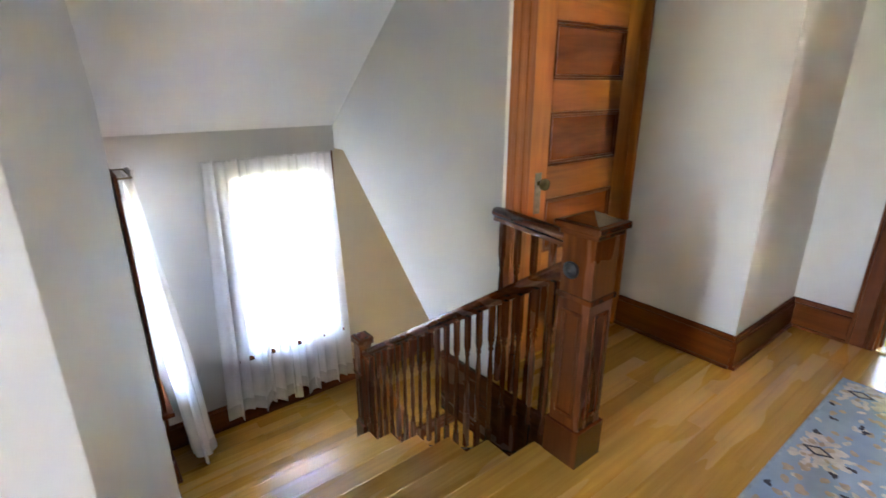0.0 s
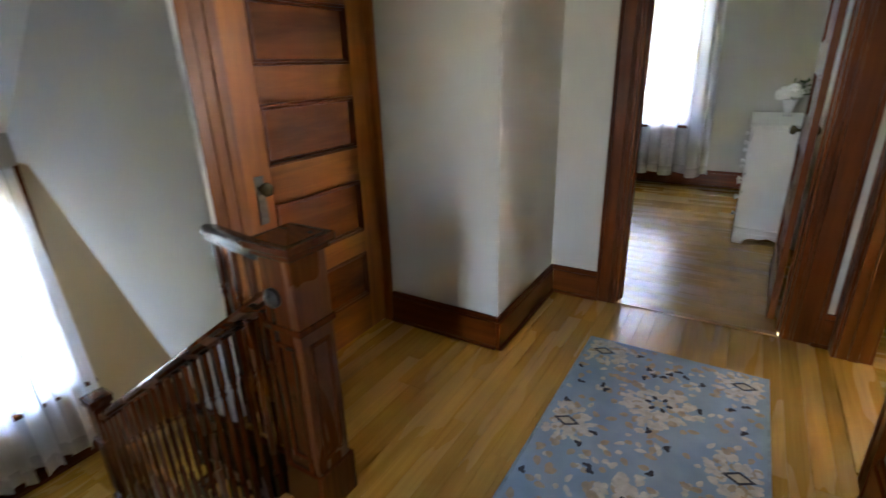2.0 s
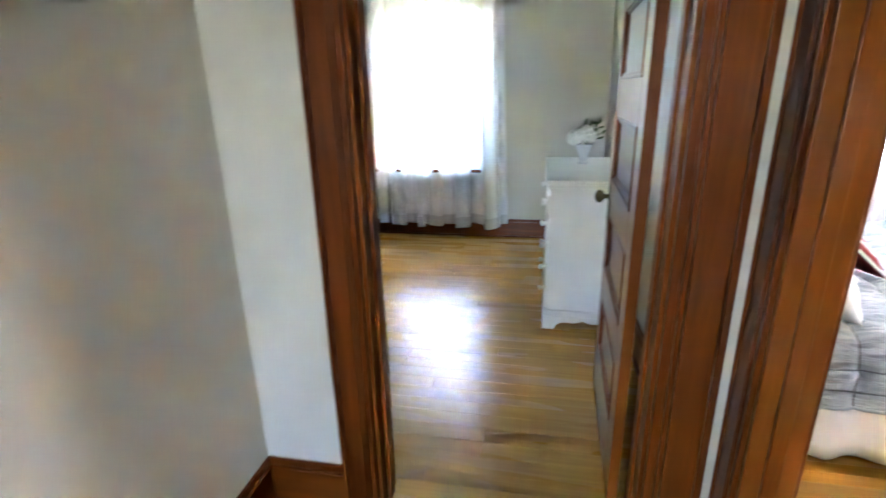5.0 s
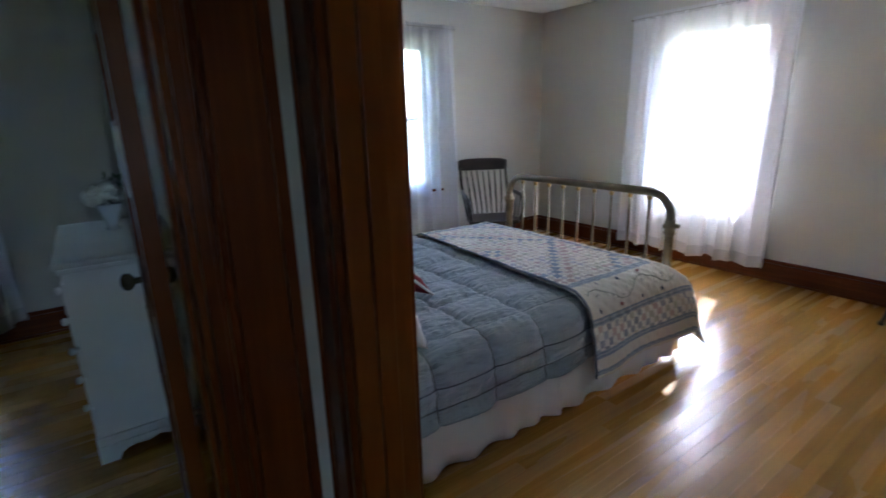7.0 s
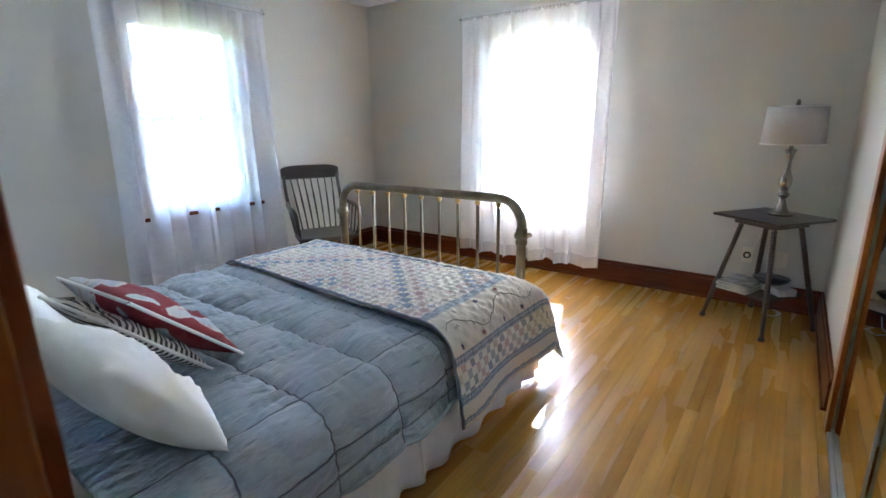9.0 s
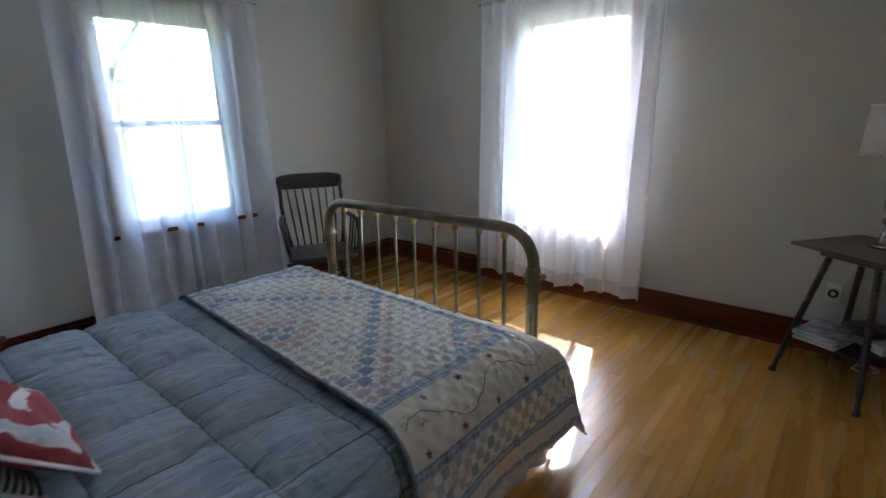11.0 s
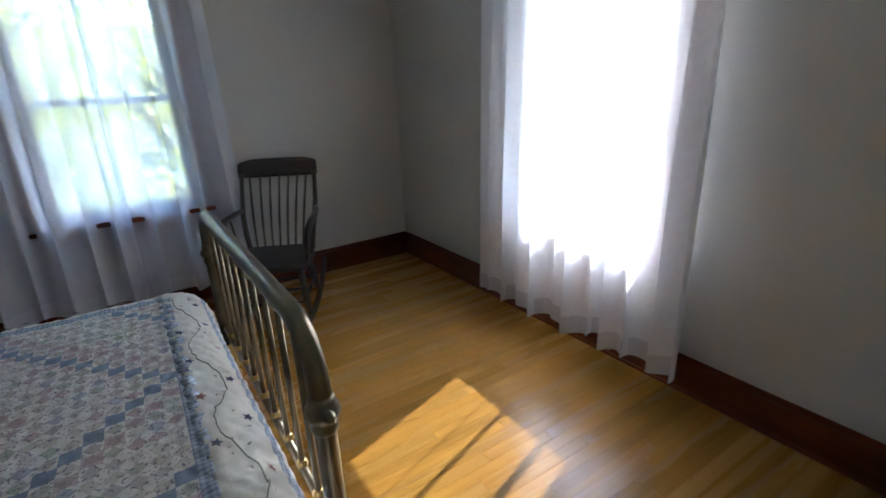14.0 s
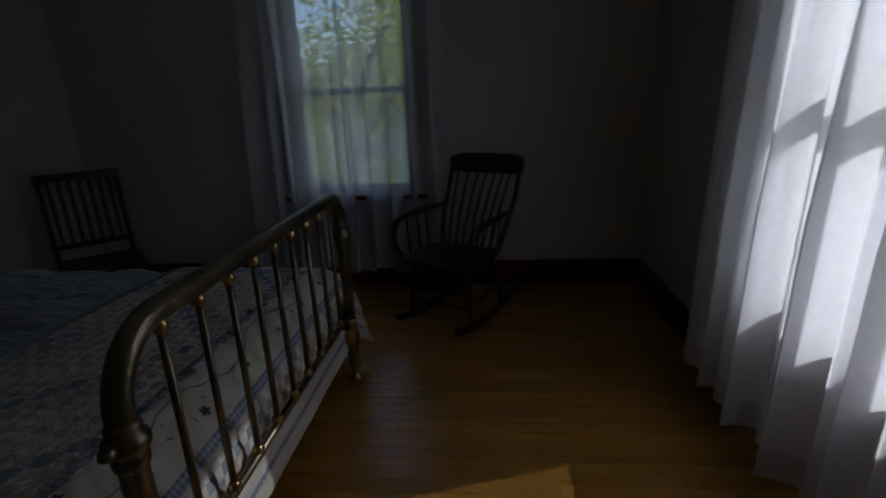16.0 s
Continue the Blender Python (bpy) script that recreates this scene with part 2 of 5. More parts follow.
def wall(name, axis, c0, c1, a0, a1, z0, z1, holes, material, label, category="wall"):
    """A wall across an axis from c0 to c1, along the other one from a0 to a1, with holes (b0, b1, low, high)."""
    bm = bmesh.new()
    cuts = sorted({a0, a1, *[v for h in holes for v in h[:2]]})
    for p, q in zip(cuts, cuts[1:]):
        hole = [h for h in holes if h[0] <= p + 1e-6 and h[1] >= q - 1e-6]
        spans = [(z0, hole[0][2]), (hole[0][3], z1)] if hole else [(z0, z1)]
        for lo, hi in spans:
            if hi - lo > 1e-4:
                if axis == 0:
                    box(bm, c0, p, lo, c1, q, hi)
                else:
                    box(bm, p, c0, lo, q, c1, hi)
    return struct(name, bm, material, label, category)


# bedroom
wall("wall_north", 1, ROOM_Y1, ROOM_Y1 + 0.2, 2.19, 6.55, 0, CEIL, [(3.88, 4.74, 0.70, 2.16)], M["wall"], "warm grey painted bedroom wall with a window")
wall("wall_east", 0, ROOM_X1, ROOM_X1 + 0.2, 2.5, ROOM_Y1, 0, CEIL, [(4.52, 5.40, 0.64, 2.16)], M["wall"], "warm grey painted bedroom wall with a sunny window")
wall("wall_south", 1, 2.52, ROOM_Y0, 2.86, ROOM_X1, 0, CEIL, [(2.98, 4.70, 0.0, 2.06)], M["wall"], "warm grey painted wall round a mirrored closet")
wall("wall_entry", 1, 2.30, 2.46, WALL_B2, 2.86, 0, CEIL, [], M["wall"], "warm grey painted wall beside the bedroom door")
wall("closet_back", 1, 2.36, 2.46, 2.86, ROOM_X1 + 0.2, 0, CEIL, [], M["wall"], "plain wall behind the mirrored closet")
# wall between hall, room behind and bedroom
wall("wall_between", 0, WALL_B, WALL_B2, -1.6, ROOM_Y1, 0, CEIL, [(2.52, 3.405, 0.0, 2.05)], M["wall"], "grey painted wall with the bedroom doorway")
wall("wall_hall_north", 1, A_Y, A_Y + 0.14, 0.44, WALL_B, 0, CEIL, [(0.98, 1.85, 0.0, 2.05)], M["wall"], "grey painted wall with a doorway to a second room")
wall("wall_jog", 0, 0.44, 0.57, 2.69, A_Y, 0, CEIL, [], M["wall"], "grey painted wall jog in the hall")
wall("wall_closet_side", 1, 2.69, 2.80, -0.30, 0.44, 0, CEIL, [], M["wall"], "grey painted hall wall")
wall("wall_closet", 0, -0.30, -0.15, 1.81, 2.69, 0, CEIL, [(1.85, 2.67, 0.0, 2.06)], M["wall"], "grey painted wall round the closet door")
# the hole takes the assumed window that holds the fill lamp
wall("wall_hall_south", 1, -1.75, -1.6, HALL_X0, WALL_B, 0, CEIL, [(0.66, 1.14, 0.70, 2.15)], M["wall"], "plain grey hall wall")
# second room
wall("wall_room_north", 1, ROOM_Y1, ROOM_Y1 + 0.2, -1.6, 2.06, 0, CEIL, [(-0.02, 0.94, 0.68, 2.16)], M["wall"], "grey painted wall with a window in the second room")
wall("wall_room_west", 0, -1.75, -1.6, A_Y + 0.0, ROOM_Y1, 0, CEIL, [], M["wall"], "plain grey wall of the second room")
wall("wall_room_south", 1, A_Y, A_Y + 0.14, -1.6, 0.44, 0, CEIL, [], M["wall"], "plain grey wall of the second room")
wall("wall_closet_inner", 1, 2.69, 2.80, -2.01, -0.30, -0.06, 1.02, [], M["beige"], "warm beige wall beside the lower flight")
# unseen overhang, sized to keep the sun off the north bedroom window
struct("roof_eaves", boxes((-2.6, -2.2, CEIL + 0.16, 6.6, 8.05, CEIL + 0.30)), M["ceiling"], "unseen white boxed roof eaves added to block the sun", "roof")
struct("ceiling", boxes((WALL_B2, 2.46, CEIL, 6.55, 7.19, CEIL + 0.15)), M["ceiling"], "white painted bedroom ceiling", "ceiling")
struct("ceiling_room", boxes((-1.75, A_Y + 0.14, CEIL, WALL_B, 7.19, CEIL + 0.15)), M["ceiling"], "white painted ceiling", "ceiling")
struct("ceiling_hall", boxes((-0.02, -1.75, CEIL, WALL_B, A_Y + 0.14, CEIL + 0.15)), M["ceiling"], "white painted hall ceiling", "ceiling")

# stairwell: the left wall runs slightly askew
bm = bmesh.new()
prism(bm, [(HALL_X0, -1.75), (HALL_X0, 0.09), (-1.62, 0.345), (-1.62, -1.75)], 2, LAND_Z - 0.3, CEIL + 0.1)
struct("wall_stair_left", bm, M["stairwall"], "pale grey painted stairwell wall", "wall")
wall("wall_landing_left", 1, 0.15, 0.345, -2.01, -1.62, LAND_Z - 0.3, CEIL, [(-1.98, -1.64, -0.45, 0.85)], M["stairwall"], "pale grey landing wall beside a window")
wall("wall_landing_turn", 0, -2.21, -2.01, 1.72, 3.0, LAND_Z - 2.0, CEIL, [], M["beige"], "warm beige wall at the turn of the stairs")
wall("wall_landing_back", 0, -2.21, -2.01, 0.15, 1.72, LAND_Z - 2.0, CEIL, [(1.00, 1.66, -0.50, 0.84)], M["stairwall"], "pale landing wall with a curtained window")
bm = bmesh.new()
prism(bm, [(-2.01, 0.97), (-2.01, CEIL), (-0.15, CEIL), (-0.15, -0.48), (-1.72, 0.97)], 1, 1.715, 1.81)
struct("wall_stair_right", bm, M["stairwall"], "pale grey stairwell wall with a slanting lower edge", "wall")
bm = bmesh.new()
prism(bm, [(-2.01, 0.97), (-1.72, 0.97), (-0.15, -0.48), (0.55, -1.13), (0.55, -0.98), (-0.15, -0.34), (-1.66, 1.08), (-2.01, 1.08)], 1, 1.81, 2.69)
struct("stair_soffit", bm, M["beige"], "slanting beige soffit over the lower flight of stairs", "ceiling")
wall("wall_lower_flight", 1, 2.69, 2.80, -2.01, 0.62, LAND_Z - 2.0, -0.06, [], M["beige"], "warm beige wall beside the lower flight")
bm = bmesh.new()
prism(bm, [(-1.86, 1.13), (-0.02, 2.62), (-0.02, 2.78), (-2.05, 1.15)], 1, 0.10, 1.715)
struct("ceiling_slope", bm, M["ceiling"], "white sloping attic ceiling over the stairs", "ceiling")
struct("ceiling_header", boxes((-2.01, 0.15, 0.955, -1.86, 1.715, 1.16)), M["stairwall"], "white boxed header above the landing window", "beam")


# ---- trim, doors and windows ----
def trim_run(name, rows, material, label="stained wooden baseboard", category="baseboard"):
    bm = bmesh.new()
    for r in rows:
        box(bm, *r, bevel=0.004)
    return struct(name, bm, material, label, category)


BH = 0.185


def base_x(name, x0, x1, y, side, z=0.0):
    """Baseboard along x on the face y of a wall; side +1 stands towards +y."""
    a, b = sorted((y, y + side * 0.022))
    c, d = sorted((y, y + side * 0.014))
    e, f = sorted((y, y + side * 0.034))
    trim_run(name, [(x0, a, z, x1, b, z + BH - 0.03), (x0, c, z + BH - 0.03, x1, d, z + BH), (x0, e, z, x1, f, z + 0.018)], M["trim"][0])


def base_y(name, y0, y1, x, side, z=0.0):
    a, b = sorted((x, x + side * 0.022))
    c, d = sorted((x, x + side * 0.014))
    e, f = sorted((x, x + side * 0.034))
    trim_run(name, [(a, y0, z, b, y1, z + BH - 0.03), (c, y0, z + BH - 0.03, d, y1, z + BH), (e, y0, z, f, y1, z + 0.018)], M["trim"][1])


base_x("baseboard", WALL_B2, ROOM_X1, ROOM_Y1, -1)
base_y("baseboard", ROOM_Y0, ROOM_Y1, ROOM_X1, -1)
base_x("baseboard", 4.90, ROOM_X1, ROOM_Y0, 1)
base_y("baseboard", 3.50, ROOM_Y1, WALL_B2, 1)
base_x("baseboard", -0.095, 0.57, 2.69, -1)
base_y("baseboard", 2.668, A_Y, 0.57, 1)
base_x("baseboard", 0.57, 0.865, A_Y, -1)
base_x("baseboard", 1.965, WALL_B, A_Y, -1)
base_y("baseboard", -1.6, 2.415, WALL_B, -1)
base_x("baseboard", -1.6, 2.06, ROOM_Y1, -1)
base_y("baseboard", A_Y + 0.14, ROOM_Y1, WALL_B, -1)
base_y("baseboard", 0.345, 2.69, -2.01, 1, LAND_Z)
base_x("baseboard", -2.01, -1.62, 0.345, 1, LAND_Z)
base_y("baseboard", -1.6, 0.06, HALL_X0, 1)


def door_frame(name, axis, b0, b1, face0, face1, top, label, cw=0.115, cw_far=None):
    """Lining and casings of a doorway through a wall across the axis, whose faces lie at face0 < face1."""
    fr = tagged(new(name), label, "door frame", kind="structure")
    cw_near = cw

    def put(bm, p, c0, c1, q, z0, z1, bev=0.003):
        if axis == 0:
            box(bm, c0, p, z0, c1, q, z1, bevel=bev)
        else:
            box(bm, p, c0, z0, q, c1, z1, bevel=bev)
    k = 1 if axis == 0 else 0
    for s0, s1 in ((b0, b0 + 0.02), (b1 - 0.02, b1)):
        bm = bmesh.new()
        put(bm, s0, face0, face1, s1, 0, top)
        part("jamb", bm, M["jamb"][2], fr)
    bm = bmesh.new()
    put(bm, b0 + 0.02, face0, face1, b1 - 0.02, top - 0.02, top)
    part("head_jamb", bm, M["jamb"][k], fr)
    mid = (face0 + face1) / 2
    for s0, s1 in ((b0 + 0.02, b0 + 0.032), (b1 - 0.032, b1 - 0.02)):
        bm = bmesh.new()
        put(bm, s0, mid - 0.02, mid + 0.02, s1, 0, top - 0.02)
        part("door_stop", bm, M["jamb"][2], fr)
    for f, s in ((face0, -1), (face1, 1)):
        for e, o in ((b0, -1), (b1, 1)):
            bm = bmesh.new()
            cw = cw_far if o > 0 and cw_far else cw_near
            for w0, w1, d in ((-0.006, cw * 0.10, 0.016), (cw * 0.10, cw * 0.16, 0.012), (cw * 0.16, cw * 0.22, 0.018), (cw * 0.22, cw * 0.27, 0.012), (cw * 0.27, cw * 0.86, 0.018), (cw * 0.86, cw, 0.026)):
                p, q = sorted((e + o * w0, e + o * w1))
                c, dd = sorted((f, f + s * d))
                put(bm, p, c, dd, q, 0, top + 0.006, 0.002)
            part("casing", bm, M["trim"][2], fr)
        cw = cw_near
        bm = bmesh.new()
        c, dd = sorted((f, f + s * 0.021))
        put(bm, b0 - cw, c, dd, b1 + cw, top + 0.006, top + 0.12)
        c, dd = sorted((f, f + s * 0.04))
        put(bm, b0 - cw - 0.015, c, dd, b1 + cw + 0.015, top + 0.12, top + 0.145)
        part("head_casing", bm, M["trim"][k], fr)
    return fr


fr_b = door_frame("door_frame_bedroom", 0, 2.52, 3.405, WALL_B, WALL_B2, 2.05, "stained wooden frame of the bedroom doorway", 0.105)
fr_a = door_frame("door_frame_room", 1, 0.98, 1.85, A_Y, A_Y + 0.14, 2.05, "stained wooden frame of the second room's doorway", 0.115, 0.152)
bm = boxes((2.112, 3.377, 0.835, 2.140, 3.387, 0.905), bevel=0.001)
part("strike_plate", bm, M["plate"], fr_b, "tarnished brass strike plate")
struct("threshold", boxes((WALL_B - 0.02, 2.542, 0.0, WALL_B2 + 0.02, 3.383, 0.012), bevel=0.005), M["floor"][1], "worn oak threshold of the bedroom", "threshold")
struct("threshold", boxes((1.002, A_Y - 0.015, 0.0, 1.828, A_Y + 0.155, 0.012), bevel=0.005), M["floor"][0], "worn oak threshold of the second room", "threshold")


def panel_door(name, label, width, height, at, knob_side, leaf_t=0.036, panels=((0.26, 0.50), (0.645, 0.905), (1.045, 1.31), (1.45, 1.71), (1.85, 1.955)), stile=0.115, knob_z=0.965, stock="door", fill="panel"):
    """A five-panel door leaf; its width lies along x from 0, its faces at y 0 and -leaf_t."""
    d = tagged(new(name), label, "door", kind="structure")
    d.matrix_basis = at
    for s0, s1 in ((0, stile), (width - stile, width)):
        part("stile", boxes((s0, -leaf_t, 0.012, s1, 0, height), bevel=0.002), M[stock][2], d)
    lo = 0.012
    for p0, p1 in panels:
        part("rail", boxes((stile, -leaf_t, lo, width - stile, 0, p0), bevel=0.002), M[stock][0], d)
        bm = boxes((stile, -leaf_t + 0.013, p0, width - stile, -0.013, p1))
        part("panel", bm, M[fill][0], d)
        for ys, g in ((0.0, 1), (-leaf_t, -1)):
            bm = bmesh.new()
            for w, dep in ((0.012, 0.004), (0.024, -0.004)):
                a, b = sorted((ys - g * 0.013, ys + g * dep))
                i = w - 0.012
                x0, x1, z0, z1 = stile + i, width - stile - i, p0 + i, p1 - i
                box(bm, x0, a, z0, x1, b, z0 + 0.012, 0.003)
                box(bm, x0, a, z1 - 0.012, x1, b, z1, 0.003)
                box(bm, x0, a, z0 + 0.012, x0 + 0.012, b, z1 - 0.012, 0.003)
                box(bm, x1 - 0.012, a, z0 + 0.012, x1, b, z1 - 0.012, 0.003)
            # darker trim wood paints in the shadow lines round the panels
            part("moulding", bm, M["trim"][0], d)
        lo = p1
    part("rail", boxes((stile, -leaf_t, lo, width - stile, 0, height), bevel=0.002), M[stock][0], d)
    kx = stile * 0.5 if knob_side < 0 else width - stile * 0.5
    for ys, g in ((0.0, 1), (-leaf_t, -1)):
        a, b = sorted((ys, ys + g * 0.004))
        bm = boxes((kx - 0.022, a, knob_z - 0.15, kx + 0.022, b, knob_z + 0.05), bevel=0.0015)
        sweep(bm, [(kx, ys, knob_z - 0.095), (kx, ys + g * 0.006, knob_z - 0.095)], 0.007, 8)
        pl = part("lock_plate", bm, M["plate"], d, "tarnished metal lock plate")
        bm = bmesh.new()
        prof = [(0.0, 0.011), (0.020, 0.010), (0.024, 0.016), (0.032, 0.026), (0.044, 0.029), (0.055, 0.025), (0.062, 0.012), (0.063, 0.0)]
        sweep(bm, [(kx, ys + g * h, knob_z) for h, _ in prof], [max(r, 0.0005) for _, r in prof], 18)
        part("knob", bm, M["knob"], pl, "dark brown mineral door knob")
    return d


# closet door in the wall that faces +x; leaf width along y
panel_door("door_1", "closed orange-brown five-panel wooden closet door", 0.80, 2.045, Matrix.Translation((-0.172, 1.858, 0)) @ pose(0, 0, 0, 0, 0, 90), -1, panels=((0.222, 0.478), (0.594, 0.868), (1.028, 1.277), (1.420, 1.670), (1.81, 1.945)), stile=0.126, knob_z=0.955)
fr_c = tagged(new("door_frame_closet"), "stained wooden frame of the closet door", "door frame", kind="structure")
for nm, y0, y1 in (("casing", 1.70, 1.857), ("casing", 2.659, 2.688)):
    bm = bmesh.new()
    n = 6 if y1 - y0 > 0.1 else 3
    for i in range(n):
        a, b = y0 + (y1 - y0) * i / n, y0 + (y1 - y0) * (i + 1) / n
        box(bm, -0.152, a, 0, (-0.150 if n == 6 else -0.118) + (0.024, 0.018, 0.022, 0.016, 0.022, 0.018)[i], b, 2.06, 0.003)
    part(nm, bm, M["door"][2], fr_c)
part("head_casing", boxes((-0.152, 1.70, 2.06, -0.126, 2.688, 2.18), bevel=0.004), M["trim"][1], fr_c)
part("corner_bead", boxes((-0.152, 1.676, 0.0, -0.124, 1.699, CEIL), bevel=0.004), M["stairwall"], fr_c, "white painted edge strip")
struct("threshold", boxes((-0.30, 1.85, 0.0, -0.13, 2.62, 0.016), bevel=0.005), M["floor"][1], "pale oak closet threshold", "threshold")
# second room's door, standing open along the wall
panel_door("door_2", "open brown five-panel wooden door seen along its edge", 0.80, 2.03, Matrix.Translation((1.776, 3.682, 0)) @ pose(0, 0, 0, 0, 0, 88.2), 1, stock="jamb", fill="trim")


def window(name, axis, face, depth, b0, b1, z0, z1, label, inward):
    """A double-hung window in a hole of a wall; inward is the sign towards the room on the axis."""
    w = tagged(new(name), label, "window", kind="structure")
    k = 1 if axis == 0 else 0

    def put(bm, p, c0, c1, q, lo, hi, bev=0.002):
        c0, c1 = sorted((face - inward * c0, face - inward * c1))
        if axis == 0:
            box(bm, c0, p, lo, c1, q, hi, bevel=bev)
        else:
            box(bm, p, c0, lo, q, c1, hi, bevel=bev)
    cw = 0.10
    for s0, s1 in ((b0 - cw, b0 + 0.004), (b1 - 0.004, b1 + cw)):
        bm = bmesh.new()
        put(bm, s0, -0.02, 0.0, s1, z0 - 0.02, z1)
        part("side_casing", bm, M["trim"][2], w)
    bm = bmesh.new()
    put(bm, b0 - cw, -0.022, 0.0, b1 + cw, z1, z1 + 0.11)
    part("head_casing", bm, M["trim"][k], w)
    bm = bmesh.new()
    put(bm, b0 - cw - 0.03, -0.055, 0.06, b1 + cw + 0.03, z0 - 0.03, z0, 0.006)
    part("window_sill", bm, M["trim"][k], w)
    bm = bmesh.new()
    put(bm, b0 - cw, -0.018, 0.0, b1 + cw, z0 - 0.12, z0 - 0.03)
    part("apron", bm, M["trim"][k], w)
    for s0, s1 in ((b0, b0 + 0.018), (b1 - 0.018, b1)):
        bm = bmesh.new()
        put(bm, s0, 0.0, depth, s1, z0, z1)
        part("jamb", bm, M["trim"][2], w)
    bm = bmesh.new()
    put(bm, b0 + 0.018, 0.0, depth, b1 - 0.018, z1 - 0.018, z1)
    part("head_jamb", bm, M["trim"][k], w)
    mid = (z0 + z1) / 2
    for nm, d0, lo, hi in (("lower_sash", 0.05, z0, mid + 0.02), ("upper_sash", 0.09, mid - 0.02, z1 - 0.018)):
        bm = bmesh.new()
        put(bm, b0 + 0.018, d0, d0 + 0.035, b0 + 0.06, lo, hi)
        put(bm, b1 - 0.06, d0, d0 + 0.035, b1 - 0.018, lo, hi)
        put(bm, b0 + 0.06, d0, d0 + 0.035, b1 - 0.06, lo, lo + (0.07 if nm == "lower_sash" else 0.035))
        put(bm, b0 + 0.06, d0, d0 + 0.035, b1 - 0.06, hi - 0.04, hi)
        s = part(nm, bm, M["trim"][2], w)
        bm = bmesh.new()
        put(bm, b0 + 0.05, d0 + 0.015, d0 + 0.019, b1 - 0.05, lo + 0.03, hi - 0.03, 0)
        g = part("pane", bm, M["glass"], s, "clear window pane")
        g.visible_shadow = False
    return w


window("window_1", 1, ROOM_Y1, 0.2, 3.88, 4.74, 0.70, 2.16, "double-hung bedroom window with stained wooden frame", -1)
window("window_2", 0, ROOM_X1, 0.2, 4.52, 5.40, 0.64, 2.16, "sunlit double-hung bedroom window with stained wooden frame", -1)
window("window_3", 1, ROOM_Y1, 0.2, -0.02, 0.94, 0.68, 2.16, "double-hung window with stained wooden frame", -1)
# assumed window out of view, added round the hall's fill lamp
window("window_6_added", 1, -1.6, 0.15, 0.66, 1.14, 0.70, 2.15, "unseen hall window with stained wooden frame, added for fill light", 1)
window("window_4", 0, -2.01, 0.2, 1.00, 1.66, -0.50, 0.84, "landing window with stained wooden frame", 1)

# ---- mirrored closet ----
mc = tagged(new("mirror_closet"), "sliding mirrored closet doors in a stained wooden frame", "closet door", kind="structure")
for i, (x0, x1, y) in enumerate(((3.0, 3.92, 2.684), (3.88, 4.697, 2.694))):
    part("mirror_panel", boxes((x0, y - 0.006, 0.03, x1, y, 2.02)), M["mirror"], mc, "tall silvered mirror")
    part("panel_edge", boxes((x0, y - 0.006, 0.018, x1, y + 0.006, 0.029), (x0, y - 0.006, 2.021, x1, y + 0.006, 2.035), bevel=0.001), M["alu"], mc)
part("panel_stile", boxes((3.874, 2.688, 0.03, 3.88, 2.696, 2.02)), M["alu"], mc)
part("floor_track", boxes((2.99, 2.62, 0.001, 4.69, 2.715, 0.012), bevel=0.002), M["alu"], mc, "aluminium floor track")
part("side_trim", boxes((4.70, 2.60, 0, 4.715, 2.699, 2.06), (4.695, 2.701, 0, 4.785, 2.722, 2.12), bevel=0.003), M["door"][2], mc)
part("side_trim", boxes((2.965, 2.60, 0, 2.98, 2.699, 2.06), (2.885, 2.701, 0, 2.985, 2.722, 2.12), bevel=0.003), M["door"][2], mc)
part("head_trim", boxes((2.985, 2.701, 2.02, 4.695, 2.722, 2.12), bevel=0.003), M["door"][0], mc)

# ---- stairs ----
RISE, TREAD, TOP_X, ST_Y0, ST_Y1 = -LAND_Z / 6, 0.29, 0.36, 0.0, 1.475
stair = tagged(new("stairs"), "oak stairs descending to a landing", "stairs", kind="structure")
for k in range(1, 6):
    x1 = TOP_X - TREAD * (k - 1)
    z = -RISE * k
    part("tread", boxes((x1 - TREAD - 0.03, ST_Y0, z - 0.028, x1 - 0.02, ST_Y1, z), bevel=0.008), M["floor"][1], stair)
for k in range(1, 7):
    x1 = TOP_X - TREAD * (k - 1)
    part("riser", boxes((x1 - 0.02, ST_Y0, -RISE * k, x1, ST_Y1, -RISE * (k - 1) - 0.028)), M["newel"][1], stair)
part("nosing", boxes((TOP_X - 0.045, ST_Y0, -0.028, TOP_X + 0.06, ST_Y1, 0.0), bevel=0.008), M["floor"][1], stair)
bm = bmesh.new()
prism(bm, [(0.52, -0.30), (0.52, -0.02), (0.40, -0.02), (-1.20, LAND_Z + 0.02), (-1.20, LAND_Z - 0.25)], 1, ST_Y1, 1.50)
part("stringer", bm, M["newel"][0], stair, "dark stained stringer")
lower = tagged(new("lower_stairs"), "lower flight of oak stairs going down from the landing", "stairs", kind="structure")
for k in range(1, 8):
    x0 = -1.18 + 0.27 * (k - 1)
    z = LAND_Z - RISE * k
    part("tread", boxes((x0 - 0.02, 1.60, z - 0.028, x0 + 0.30, 2.69, z), bevel=0.008), M["floor"][1], lower)
    part("riser", boxes((x0 - 0.02, 1.60, z, x0, 2.69, z + RISE - 0.028)), M["newel"][1], lower)
# orange door wood: the warm light on this stringer is in its colour
part("stringer", prism(bmesh.new(), [(-1.18, LAND_Z), (-1.18, LAND_Z - 0.3), (0.8, LAND_Z - 1.60), (0.8, LAND_Z - 1.27)], 1, 1.535, 1.60), M["door"][0], lower, "stained stringer")
struct("well_floor", boxes((-2.0, 0.0, -3.0, 2.0, 2.8, -2.9)), M["gap"], "dark floor below the stairs", "floor")
